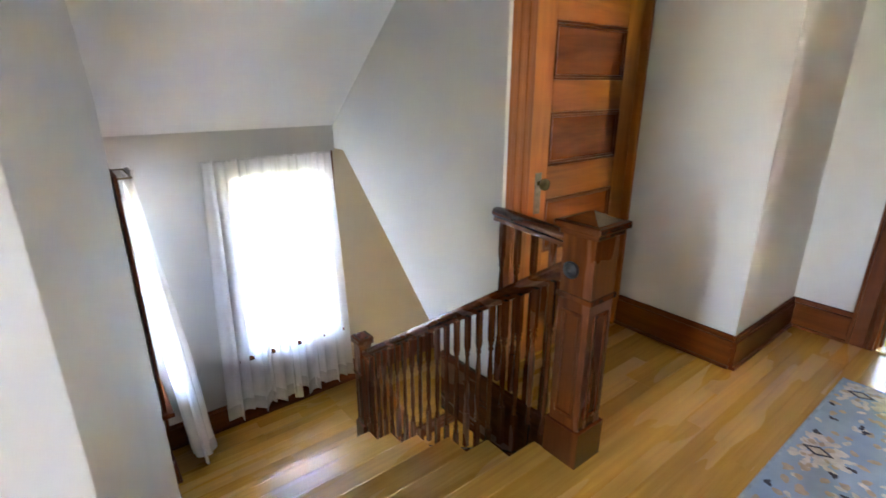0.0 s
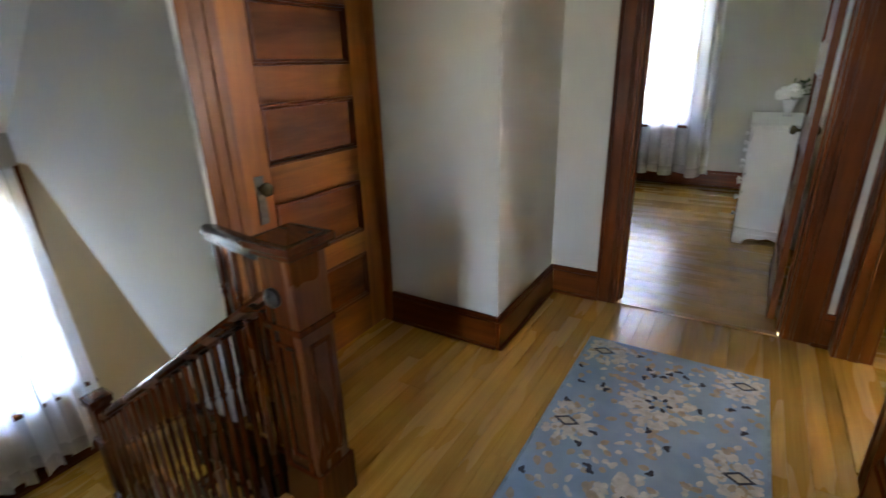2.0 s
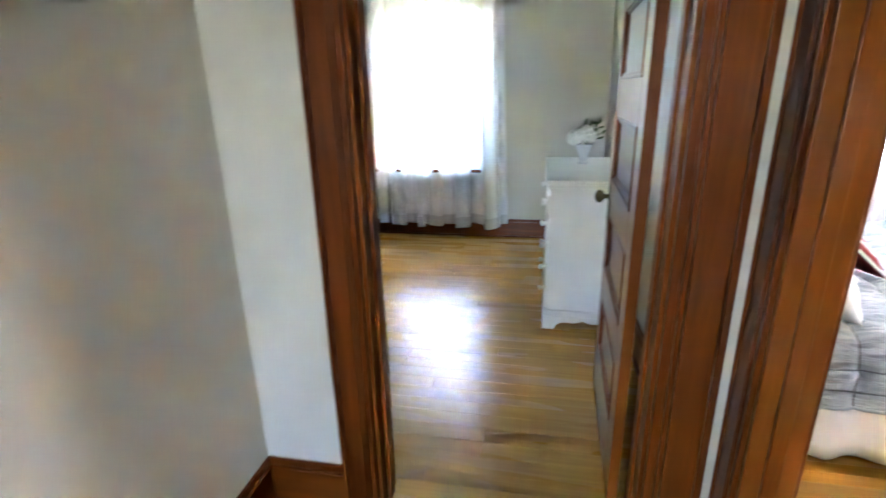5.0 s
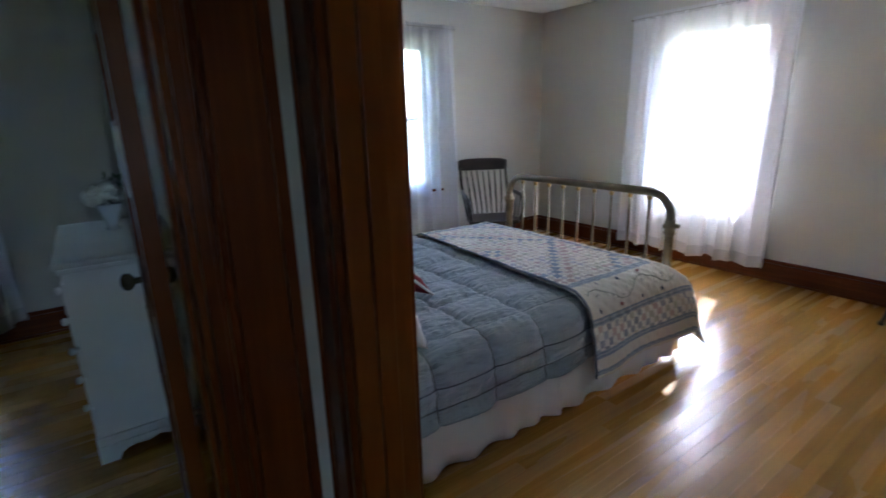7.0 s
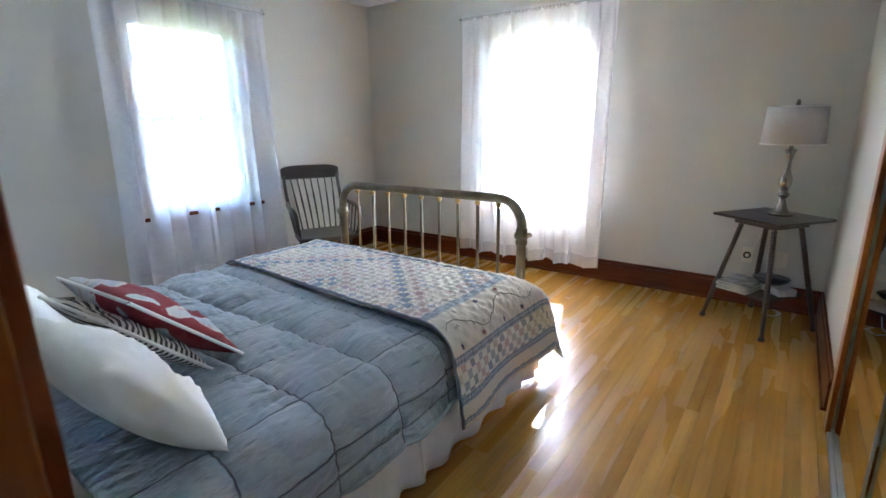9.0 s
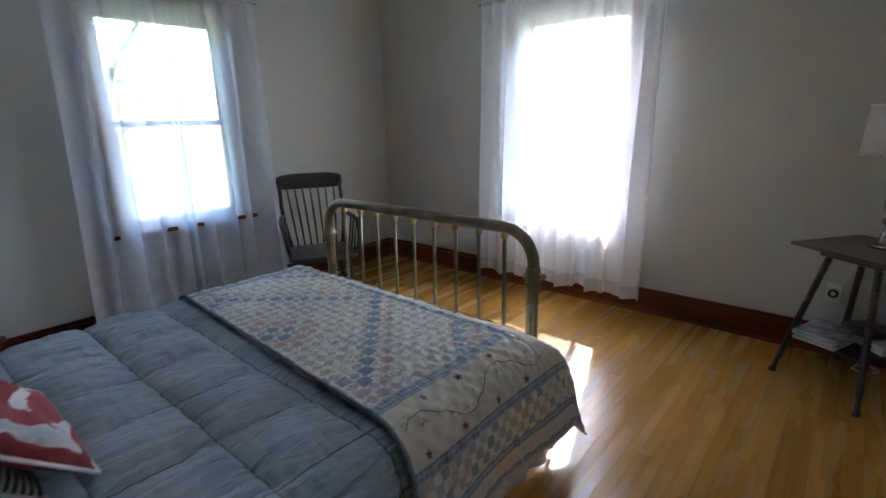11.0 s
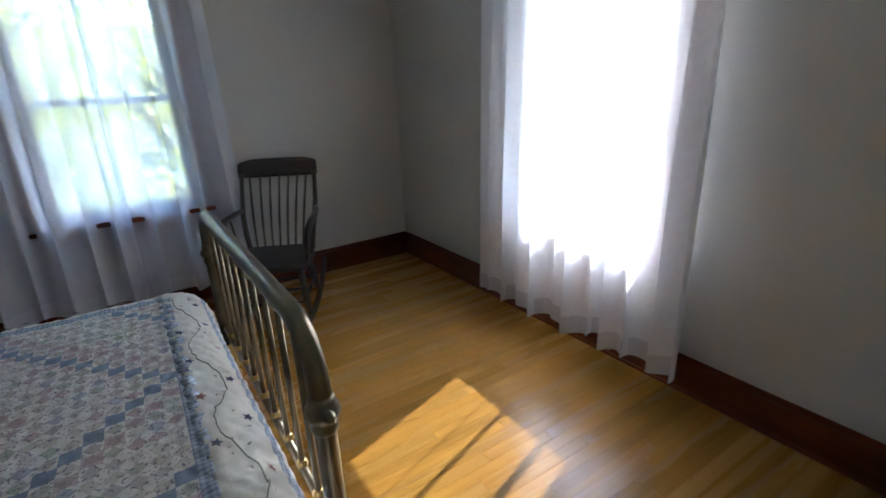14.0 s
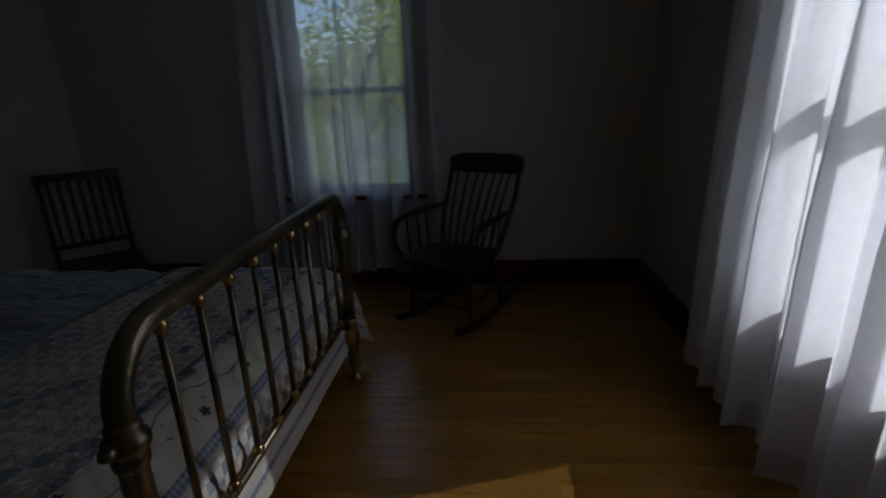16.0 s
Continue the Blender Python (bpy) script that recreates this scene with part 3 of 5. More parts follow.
struct("well_end", boxes((0.62, 0.09, -2.9, 0.75, 2.8, -0.03)), M["wall"], "plain wall closing the stairwell", "wall")
struct("floor_edge", boxes((-0.45, 1.577, -0.33, 0.376, 1.60, 0.034), bevel=0.004), M["newel"][0], "dark stained board on the edge of the hall floor", "trim")


def baluster(bm, x, y, z0, z1):
    h = z1 - z0
    b = 0.0115
    lo, hi = 0.20, h - 0.17
    box(bm, x - b, y - b, z0, x + b, y + b, z0 + lo)
    box(bm, x - b, y - b, z0 + hi, x + b, y + b, z1)
    m = hi - lo
    prof = [(0, 0.011), (0.03, 0.015), (0.05, 0.009), (0.08, 0.014), (0.12, 0.008), (0.3, 0.0125), (0.7, 0.0125), (0.88, 0.008), (0.92, 0.014), (0.95, 0.009), (0.97, 0.015), (1, 0.011)]
    lathe(bm, [(t * m, r) for t, r in prof], (x, y, z0 + lo), n=8)
    return bm


rail_set = tagged(new("stair_balustrade"), "dark stained turned balustrade with square newel posts", "balustrade", kind="structure")


def newel(x, y, z0, half, h, cap, drop=0.0):
    post = part("newel_post", boxes((x - half, y - half, z0 - drop, x + half, y + half, z0 + h), bevel=0.003), M["newel"][2], rail_set)
    for sx, sy in ((1, 0), (-1, 0), (0, 1), (0, -1)):
        bm = bmesh.new()
        a = half * 0.62
        zl, zh = z0 + 0.22, z0 + h - 0.30
        for (u0, u1, v0, v1) in ((-a, -a + 0.014, zl, zh), (a - 0.014, a, zl, zh), (-a, a, zl - 0.014, zl), (-a, a, zh, zh + 0.014)):
            if sx:
                p, q = sorted((x + sx * half, x + sx * (half + 0.007)))
                box(bm, p, y + u0, v0, q, y + u1, v1, 0.002)
            else:
                p, q = sorted((y + sy * half, y + sy * (half + 0.007)))
                box(bm, x + u0, p, v0, x + u1, q, v1, 0.002)
        part("panel_bead", bm, M["newel"][2], post)
    bm = boxes((x - half - 0.008, y - half - 0.008, z0 + h - 0.245, x + half + 0.008, y + half + 0.008, z0 + h - 0.225), (x - half - 0.012, y - half - 0.012, z0, x + half + 0.012, y + half + 0.012, z0 + 0.16), bevel=0.003)
    part("collar", bm, M["newel"][2], post)
    bm = boxes((x - half - 0.012, y - half - 0.012, z0 + h - 0.01, x + half + 0.012, y + half + 0.012, z0 + h + 0.012),
               (x - cap, y - cap, z0 + h + 0.012, x + cap, y + cap, z0 + h + 0.038), bevel=0.005)
    vs = [bm.verts.new((x + sx * (cap - 0.025), y + sy * (cap - 0.025), z0 + h + 0.0385)) for sx, sy in ((-1, -1), (1, -1), (1, 1), (-1, 1))]
    tip = bm.verts.new((x, y, z0 + h + 0.072))
    for i in range(4):
        bm.faces.new((vs[i], vs[(i + 1) % 4], tip))
    part("cap", bm, M["newel"][0], post)
    return post


N1, N2 = (0.445, 1.545), (-1.245, 1.525)
up = newel(N1[0], N1[1], 0.0, 0.068, 0.925, 0.094, 0.25)
bm = bmesh.new()
prof = [(0, 0.030), (0.008, 0.031), (0.014, 0.026), (0.016, 0.014), (0.022, 0.012), (0.024, 0.0)]
sweep(bm, [(N1[0] - 0.02, N1[1] - 0.068 - h, 0.79) for h, _ in prof], [max(r, 0.0005) for _, r in prof], 18)
part("rosette", bm, M["iron"], up, "round dark turned rosette")
low = newel(N2[0], N2[1], LAND_Z, 0.045, 0.80, 0.058)


def handrail(p, q):
    p, q = Vector(p), Vector(q)
    d = (q - p).normalized()
    side = d.cross(Vector((0, 0, 1))).normalized()
    upv = side.cross(d)
    prof = [(-0.020, -0.03), (-0.020, -0.012), (-0.030, 0.0), (-0.031, 0.014), (-0.024, 0.026), (-0.010, 0.031), (0.010, 0.031), (0.024, 0.026), (0.031, 0.014), (0.030, 0.0), (0.020, -0.012), (0.020, -0.03)]
    bm = bmesh.new()
    a = [bm.verts.new(p + side * u + upv * v) for u, v in prof]
    b = [bm.verts.new(q + side * u + upv * v) for u, v in prof]
    bm.faces.new(a)
    bm.faces.new(b[::-1])
    for i in range(len(a)):
        j = (i + 1) % len(a)
        bm.faces.new((a[i], a[j], b[j], b[i])).smooth = 2 < i < 8
    return bm


R0, R1 = (0.38, 1.53, 0.775), (-1.20, 1.525, LAND_Z + 0.72)
part("handrail", handrail(R0, R1), M["newel"][0], rail_set, "dark polished sloping handrail")
n_bal = 20
for i in range(n_bal):
    t = (i + 0.6) / n_bal
    x = R0[0] + (R1[0] - R0[0]) * t
    z = R0[2] + (R1[2] - R0[2]) * t - 0.03
    step = max(0, min(6, math.ceil((TOP_X - x) / TREAD)))
    part("baluster", baluster(bmesh.new(), x, 1.50, -RISE * step, z), M["newel"][2], rail_set)
part("handrail", handrail((0.38, 1.60, 0.845), (-0.15, 1.675, 0.845)), M["newel"][0], rail_set, "dark polished level handrail")
for i in range(5):
    t = (i + 0.5) / 5
    part("baluster", baluster(bmesh.new(), 0.38 - 0.53 * t, 1.605 + 0.06 * t, 0.0, 0.82), M["newel"][2], rail_set)
# lower rail and balusters take orange door wood to paint in warm light
part("handrail", handrail((-1.20, 1.56, LAND_Z + 0.66), (0.55, 1.56, LAND_Z - 0.50)), M["door"][0], rail_set, "orange-brown handrail of the lower flight, warm light put into its colour")
for i in range(18):
    x = -1.15 + i * 0.09
    zt = LAND_Z + 0.66 - (x + 1.20) * 0.663 - 0.03
    part("baluster", baluster(bmesh.new(), x, 1.565, zt - 0.66, zt), M["door"][2], rail_set)

# ---- curtains ----
def curtain(label, axis, face, side, b0, b1, top, bottom, seed, flare=0.07, folds=12, depth=0.10, out=0.0, cloth="sheer", parting=None, gap=-0.01):
    """A pair of voile panels on a thin rod. side: towards the room."""
    rnd = random.Random(seed)
    c = thing("sheer_curtain", label, "curtain", "sheer window curtains")
    mid = (b0 + b1) / 2
    w = b1 - b0

    def at(b, d, z):
        return (face + side * d, b, z) if axis == 0 else (b, face + side * d, z)
    cut = mid if parting is None else parting
    for lo, hi, sgn in ((b0, cut - gap, -1), (cut + gap, b1, 1)):
        n_folds = folds * 2 * (hi - lo) / w
        ph = [rnd.uniform(0, 6.28) for _ in range(5)]
        nx, nz = 110, 26
        drop = [rnd.uniform(-0.012, 0.012) for _ in range(4)]

        def surf(u, v, push=0.0):
            """u across, v from the rod down."""
            open_out = v ** 1.2
            x = lo + (hi - lo) * u + sgn * flare * open_out * abs((lo + (hi - lo) * u - mid) / (w / 2)) ** 2
            q = u * n_folds / 2 * 6.283
            amp = 0.014 + 0.036 * min(1, v * 1.6)
            wave = math.sin(q + ph[0] + 0.8 * math.sin(q * 0.37 + ph[1])) * amp + math.sin(q * 0.43 + ph[2]) * amp * 0.7 + math.sin(q * 2.3 + ph[3] + v * 2) * 0.004 * (1 - v)
            x += math.cos(q + ph[0]) * 0.025 * min(1.0, 0.25 + v * 1.4)
            z = top - (top - bottom) * v
            if v > 0.85:
                z += (math.sin(q * 0.5 + ph[4]) * 0.018 + math.sin(q + ph[0]) * 0.014) * (v - 0.85) / 0.15
            return at(x, depth + out * v + wave + push, z)
        bm = bmesh.new()
        grid = [[bm.verts.new(surf(i / nx, j / nz)) for i in range(nx + 1)] for j in range(nz + 1)]
        for j in range(nz):
            for i in range(nx):
                bm.faces.new((grid[j][i], grid[j][i + 1], grid[j + 1][i + 1], grid[j + 1][i])).smooth = True
        p = part("curtain_panel", bm, M[cloth], c)
        bm = bmesh.new()
        rows = [1 - 0.10 / (top - bottom), 1 - 0.05 / (top - bottom), 0.999]
        grid = [[bm.verts.new(surf(i / nx, v, 0.004)) for i in range(nx + 1)] for v in rows]
        for j in range(2):
            for i in range(nx):
                bm.faces.new((grid[j][i], grid[j][i + 1], grid[j + 1][i + 1], grid[j + 1][i])).smooth = True
        part("hem", bm, M["hem"], p)
        bm = bmesh.new()
        hd = []
        for v in (-0.035, -0.012, 0.0, 0.018):
            hd.append([bm.verts.new(at(lo + (hi - lo) * i / nx, depth + math.sin(i * 1.9 + ph[1]) * 0.009 + 0.008, top - v * 1.0 + math.sin(i * 0.9 + ph[2]) * 0.004)) for i in range(nx + 1)])
        for j in range(3):
            for i in range(nx):
                bm.faces.new((hd[j][i], hd[j][i + 1], hd[j + 1][i + 1], hd[j + 1][i])).smooth = True
        part("ruffle", bm, M["hem"], p)
    bm = bmesh.new()
    sweep(bm, [at(b0 - 0.03, 0.0, top + 0.004), at(b0 - 0.03, depth - 0.01, top + 0.004), at(b0 - 0.018, depth, top + 0.004), at(b1 + 0.018, depth, top + 0.004), at(b1 + 0.03, depth - 0.01, top + 0.004), at(b1 + 0.03, 0.0, top + 0.004)], 0.006, 8)
    part("rod", bm, M["brass_old"], c, "thin brown curtain rod")
    return c


curtain("white sheer voile curtain over the bedroom window", 1, ROOM_Y1, -1, 3.62, 4.95, 2.29, 0.15, 3, folds=9)
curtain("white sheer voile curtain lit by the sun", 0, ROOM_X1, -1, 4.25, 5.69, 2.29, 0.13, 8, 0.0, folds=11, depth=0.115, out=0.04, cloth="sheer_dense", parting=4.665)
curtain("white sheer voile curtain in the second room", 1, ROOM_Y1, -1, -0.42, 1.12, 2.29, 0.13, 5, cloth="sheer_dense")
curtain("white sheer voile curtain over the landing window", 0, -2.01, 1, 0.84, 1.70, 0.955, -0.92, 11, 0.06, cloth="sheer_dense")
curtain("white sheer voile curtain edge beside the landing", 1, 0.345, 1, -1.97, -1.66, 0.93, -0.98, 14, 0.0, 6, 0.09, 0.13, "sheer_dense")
window("window_5", 1, 0.345, 0.195, -1.98, -1.64, -0.45, 0.85, "landing side window with dark frame", 1)


# ---- bed ----
BX0, BX1, BY0, BY1, BTOP = 2.34, 4.572, 4.205, 5.64, 0.545
bed = thing("brass_bed", "aged brass tube bed with curved rails and spindles", "bed")


def bent_rail(x, top, r_bend, z_low):
    pts = [(x, BY0, z_low)]
    pts += [(x, BY0, top - r_bend)]
    for i in range(1, 9):
        a = math.pi / 2 * i / 8
        pts.append((x, BY0 + r_bend * (1 - math.cos(a)), top - r_bend + r_bend * math.sin(a)))
    for i in range(0, 9):
        a = math.pi / 2 * i / 8
        pts.append((x, BY1 - r_bend + r_bend * math.sin(a), top - r_bend + r_bend * math.cos(a)))
    pts.append((x, BY1, z_low))
    return pts


def bed_end(x, top, collar_z, nm):
    bm = sweep(bmesh.new(), bent_rail(x, top - 0.027, 0.15, 0.30), 0.027, 16)
    rail = part(nm, bm, M["brass_old"], bed, "olive-brown aged brass tube")
    for y in (BY0, BY1):
        prof = [(-0.045, 0.028), (-0.035, 0.033), (-0.02, 0.034), (-0.01, 0.030), (0.0, 0.040), (0.012, 0.043), (0.024, 0.040), (0.034, 0.031), (0.045, 0.033), (0.055, 0.028)]
        part("collar", lathe(bmesh.new(), prof, (x, y, collar_z), n=18), M["brass_old"], rail)
        prof = [(-0.02, 0.005), (-0.012, 0.012), (0.0, 0.016), (0.012, 0.012), (0.02, 0.004)]
        bm = bmesh.new()
        s = -1 if y == BY0 else 1
        sweep(bm, [(x, y + s * (0.045 + h), collar_z + 0.02) for h, _ in prof], [r for _, r in prof], 10)
        part("knob", bm, M["brass_old"], rail)
        prof = [(0.0, 0.034), (0.02, 0.036), (0.03, 0.022), (0.07, 0.020), (0.085, 0.032), (0.11, 0.034), (0.125, 0.024), (0.19, 0.025), (0.21, 0.036), (0.25, 0.038), (0.265, 0.028), (0.31, 0.030), (0.325, 0.034), (0.34, 0.028)]
        part("foot", lathe(bmesh.new(), prof, (x, y, 0.0), n=18), M["brass"], bed, "polished turned brass foot")
    part("cross_bar", sweep(bmesh.new(), [(x, BY0, 0.37), (x, BY1, 0.37)], 0.014, 10), M["brass_old"], bed)
    for i in range(9):
        y = BY0 + 0.15 + i * 0.141
        sp = part("spindle", sweep(bmesh.new(), [(x, y, 0.37), (x, y, top - 0.05)], 0.0095, 10), M["brass_old"], bed)
        for z, g in ((top - 0.062, 1), (0.385, -1)):
            prof = [(-0.018, 0.010), (-0.012, 0.016), (0.0, 0.018), (0.008, 0.015), (0.016, 0.010)]
            part("ferrule", lathe(bmesh.new(), [(h * g, r) for h, r in (prof if g > 0 else prof)], (x, y, z), n=10), M["brass"], sp)
    return rail


bed_end(BX1, 0.985, 0.745, "footboard_rail")
bed_end(BX0, 1.475, 1.225, "headboard_rail")
for y in (BY0 + 0.03, BY1 - 0.03):
    part("side_rail", boxes((BX0, y - 0.012, 0.29, BX1, y + 0.012, 0.36), bevel=0.003), M["iron"], bed)
tagged(part("mattress", boxes((BX0 + 0.06, BY0 - 0.13, 0.30, BX1 - 0.07, BY1 + 0.13, BTOP - 0.04), bevel=0.05), M["skirt"]), "white mattress and box spring under the covers", "mattress")


def cross_section(zb, y0, y1, ztop, r, lean):
    """Points over the bed from one hem to the other, at even steps, with the length."""
    raw = [(y0 - lean, zb), (y0 - lean * 0.3, (zb + ztop) / 2), (y0, ztop - r)]
    raw += [(y0 + r * (1 - math.cos(a)), ztop - r + r * math.sin(a)) for a in [math.pi / 2 * i / 8 for i in range(1, 9)]]
    far = [(y0 + y1 - y, z) for y, z in reversed(raw)]
    pts = np.array(raw + far)
    s = np.concatenate([[0], np.cumsum(np.hypot(*np.diff(pts, axis=0).T))])
    return pts, s


def bedcover(name, x0, x1, zb, y0, y1, ztop, r, lean, nu, nv, shape, material, foot_drop=0.0, skew=0.0):
    pts, s = cross_section(zb, y0, y1, ztop, r, lean)
    bm = bmesh.new()
    uv = bm.loops.layers.uv.new("UVMap")
    ulen = x1 - x0 + foot_drop
    rows, coords = [], {}
    for i in range(nu + 1):
        u = ulen * i / nu
        row = []
        for j in range(nv + 1):
            v = s[-1] * j / nv
            y, z = np.interp(v, s, pts[:, 0]), np.interp(v, s, pts[:, 1])
            dy, dz = np.interp(v + 0.01, s, pts[:, 0]) - np.interp(v - 0.01, s, pts[:, 0]), np.interp(v + 0.01, s, pts[:, 1]) - np.interp(v - 0.01, s, pts[:, 1])
            nrm = Vector((0, -dz, dy)).normalized()
            x = x0 + u + skew * (v / s[-1]) * (1 - u / ulen)
            over = max(0.0, u - (x1 - x0))
            if foot_drop:
                rr = 0.19
                lim = x1 - x0 - rr
                if u > lim:
                    t = u - lim
                    a = min(t / rr, math.pi / 2)
                    down = rr * (1 - math.cos(a)) + max(0.0, t - rr * math.pi / 2)
                    fwd = rr * math.sin(a) + max(0.0, t - rr * math.pi / 2) * 0.10
                    x = x0 + lim + fwd
                    side = (ztop - z)
                    z2 = min(z, ztop - down) - 0.22 * min(side, down)
                    z = max(z2, 0.045)
                    if side > 0.04:
                        sg = -1 if v < s[-1] / 2 else 1
                        y += sg * min(side, down) * 0.10
                        x += min(side, down) * 0.17
                    nrm = (nrm + Vector((math.sin(a), 0, 0))).normalized()
            p = Vector((x, float(y), float(z))) + nrm * shape(u, v, s[-1])
            vert = bm.verts.new(p)
            coords[vert] = (u, v)
            row.append(vert)
        rows.append(row)
    for i in range(nu):
        for j in range(nv):
            f = bm.faces.new((rows[i][j], rows[i + 1][j], rows[i + 1][j + 1], rows[i][j + 1]))
            f.smooth = True
            for lp in f.loops:
                lp[uv].uv = coords[lp.vert]
    spots = [[v.co.copy() for v in r] for r in rows]
    ob = new(name, mesh_of(name, bm, material))
    sol = ob.modifiers.new("thickness", "SOLIDIFY")
    sol.thickness, sol.offset = 0.012, -1
    return ob, spots


def nz(x, y, z=0.0):
    return noise.noise(Vector((x, y, z)))


def comforter_shape(u, v, total):
    cell = 0.30
    du = abs((u + 0.05) / cell - round((u + 0.05) / cell)) * cell
    dv = abs((v - 0.06) / cell - round((v - 0.06) / cell)) * cell
    puff = 0.020 * (1 - math.exp(-du / 0.022)) * (1 - math.exp(-dv / 0.022)) + 0.014 * math.sin(math.pi * min(1, du / 0.15) / 2) * math.sin(math.pi * min(1, dv / 0.15) / 2)
    free = 1 - 0.7 * math.exp(-min(du, dv) / 0.014)
    near_u = math.exp(-du / 0.08)
    near_v = math.exp(-dv / 0.08)
    wr = nz(u * 38, v * 10, 4) * 0.010 * near_v + nz(u * 8, v * 34, 9) * 0.020 * near_u + nz(u * 5 + v * 3, v * 26 - u * 5) * 0.011 + nz(u * 12, v * 48, 2) * 0.006
    wave = math.sin(u * 13 + 2) * 0.006 * max(0, 1 - v / 0.3)
    under = max(0.0, min(1.0, (u - 1.13 - 0.14 * v / total) / 0.06))
    return (puff + wr * free + nz(u * 3, v * 3, 7) * 0.008 + wave) * (1 - under) - 0.006 * under


def quilt_shape(u, v, total):
    e = min(v, total - v)
    cell = 0.055
    a, b = (u + v) / cell, (u - v) / cell
    pf = abs(math.sin(a * math.pi / 1.414)) * abs(math.sin(b * math.pi / 1.414))
    hang = max(0, 1 - e / 0.4)
    return 0.018 + 0.005 * pf + nz(u * 34, v * 34) * 0.005 + nz(u * 4, v * 4, 3) * 0.008 + math.sin(u * 9 + 0.6) * 0.022 * hang


def fabric_comforter():
    n = Net("blue_grey_comforter", 0.75)
    v = n.coords(which="UV")
    f = n.noise(v, 5.0)
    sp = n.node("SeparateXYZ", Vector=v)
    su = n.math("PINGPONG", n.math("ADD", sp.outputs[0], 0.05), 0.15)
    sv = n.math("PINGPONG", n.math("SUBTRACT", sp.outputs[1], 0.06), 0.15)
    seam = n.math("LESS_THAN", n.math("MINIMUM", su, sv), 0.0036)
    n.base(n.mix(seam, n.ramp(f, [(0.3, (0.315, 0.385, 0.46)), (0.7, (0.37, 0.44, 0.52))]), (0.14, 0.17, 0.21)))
    crease = n.noise(n.coords((9, 46, 1), "UV"), 1.0, 3.0, 0.5, 0.8)
    small = n.noise(n.coords((22, 70, 1), "UV"), 1.0, 2.0)
    n.bump(n.math("ADD", n.math("MULTIPLY", crease, 1.0), n.math("MULTIPLY", small, 0.35)), 0.8, 0.022)
    n.p.inputs["Sheen Weight"].default_value = 0.25
    return n.m


def fabric_quilt(length, across):
    """Patchwork: diagonal small squares, gingham and plain bands, an outer band of four-patches."""
    n = Net("patchwork_quilt", 0.85)
    sep = n.node("SeparateXYZ", Vector=n.coords(which="UV"))
    u, v = sep.outputs[0], sep.outputs[1]
    cell = 0.037

    def patch(uu, vv, size):
        a = n.math("FLOOR", n.math("DIVIDE", uu, size))
        b = n.math("FLOOR", n.math("DIVIDE", vv, size))
        comb = n.node("CombineXYZ", X=a, Y=b).outputs[0]
        wn_ = n.node("TexWhiteNoise", Vector=comb)
        par = n.math("PINGPONG", n.math("ADD", a, b), 1.0)
        return a, b, wn_.outputs["Value"], par
    d1 = n.math("MULTIPLY", n.math("ADD", u, v), 0.7071)
    d2 = n.math("MULTIPLY", n.math("SUBTRACT", u, v), 0.7071)
    a, b, rnd, par = patch(d1, d2, cell)
    prints = n.ramp(rnd, [(0.0, (0.60, 0.56, 0.48)), (0.2, (0.50, 0.46, 0.43)), (0.36, (0.52, 0.40, 0.39)), (0.5, (0.45, 0.47, 0.38)), (0.64, (0.64, 0.60, 0.53)), (0.8, (0.44, 0.44, 0.50)), (0.92, (0.55, 0.49, 0.41))], True)
    cream = (0.76, 0.73, 0.67)
    body = n.mix(n.math("MULTIPLY", par, 0.95), cream, prints)
    fleck = n.math("GREATER_THAN", n.noise(n.coords(which="UV"), 95.0, 2.0), 0.60)
    body = n.mix(n.math("MULTIPLY", fleck, 0.85), body, (0.17, 0.15, 0.20))
    # blue and rose diamonds in rings round the middle
    ru = n.math("ABSOLUTE", n.math("SUBTRACT", n.math("DIVIDE", u, cell * 1.4142), 2.0))
    rv = n.math("ABSOLUTE", n.math("SUBTRACT", n.math("DIVIDE", v, cell * 1.4142), across / 2 / cell / 1.4142))
    dist = n.math("ADD", n.math("ROUND", ru), n.math("ROUND", rv))
    ringb = n.math("COMPARE", n.math("PINGPONG", n.math("SUBTRACT", dist, 1.0), 5.0), 0.0, 0.4)
    ringr = n.math("COMPARE", n.math("PINGPONG", n.math("SUBTRACT", dist, 3.0), 5.0), 0.0, 0.4)
    blue = n.ramp(rnd, [(0.0, (0.13, 0.19, 0.31)), (0.5, (0.22, 0.29, 0.41)), (1.0, (0.16, 0.22, 0.33))])
    body = n.mix(n.math("MULTIPLY", ringb, 0.85), body, blue)
    body = n.mix(n.math("MULTIPLY", ringr, 0.55), body, (0.42, 0.27, 0.28))
    # distance from the outer hem: sides and foot
    e = n.math("MINIMUM", v, n.math("SUBTRACT", across, v))
    e = n.math("MINIMUM", e, n.math("SUBTRACT", n.math("SUBTRACT", length, u), 0.045))
    gx = n.math("GREATER_THAN", n.math("FRACT", n.math("MULTIPLY", u, 55.0)), 0.5)
    gy = n.math("GREATER_THAN", n.math("FRACT", n.math("MULTIPLY", v, 55.0)), 0.5)
    ging = n.mix(n.math("MULTIPLY", n.math("ADD", gx, gy), 0.42), (0.46, 0.50, 0.56), (0.13, 0.17, 0.26))
    a2, b2, rnd2, par2 = patch(u, v, 0.036)
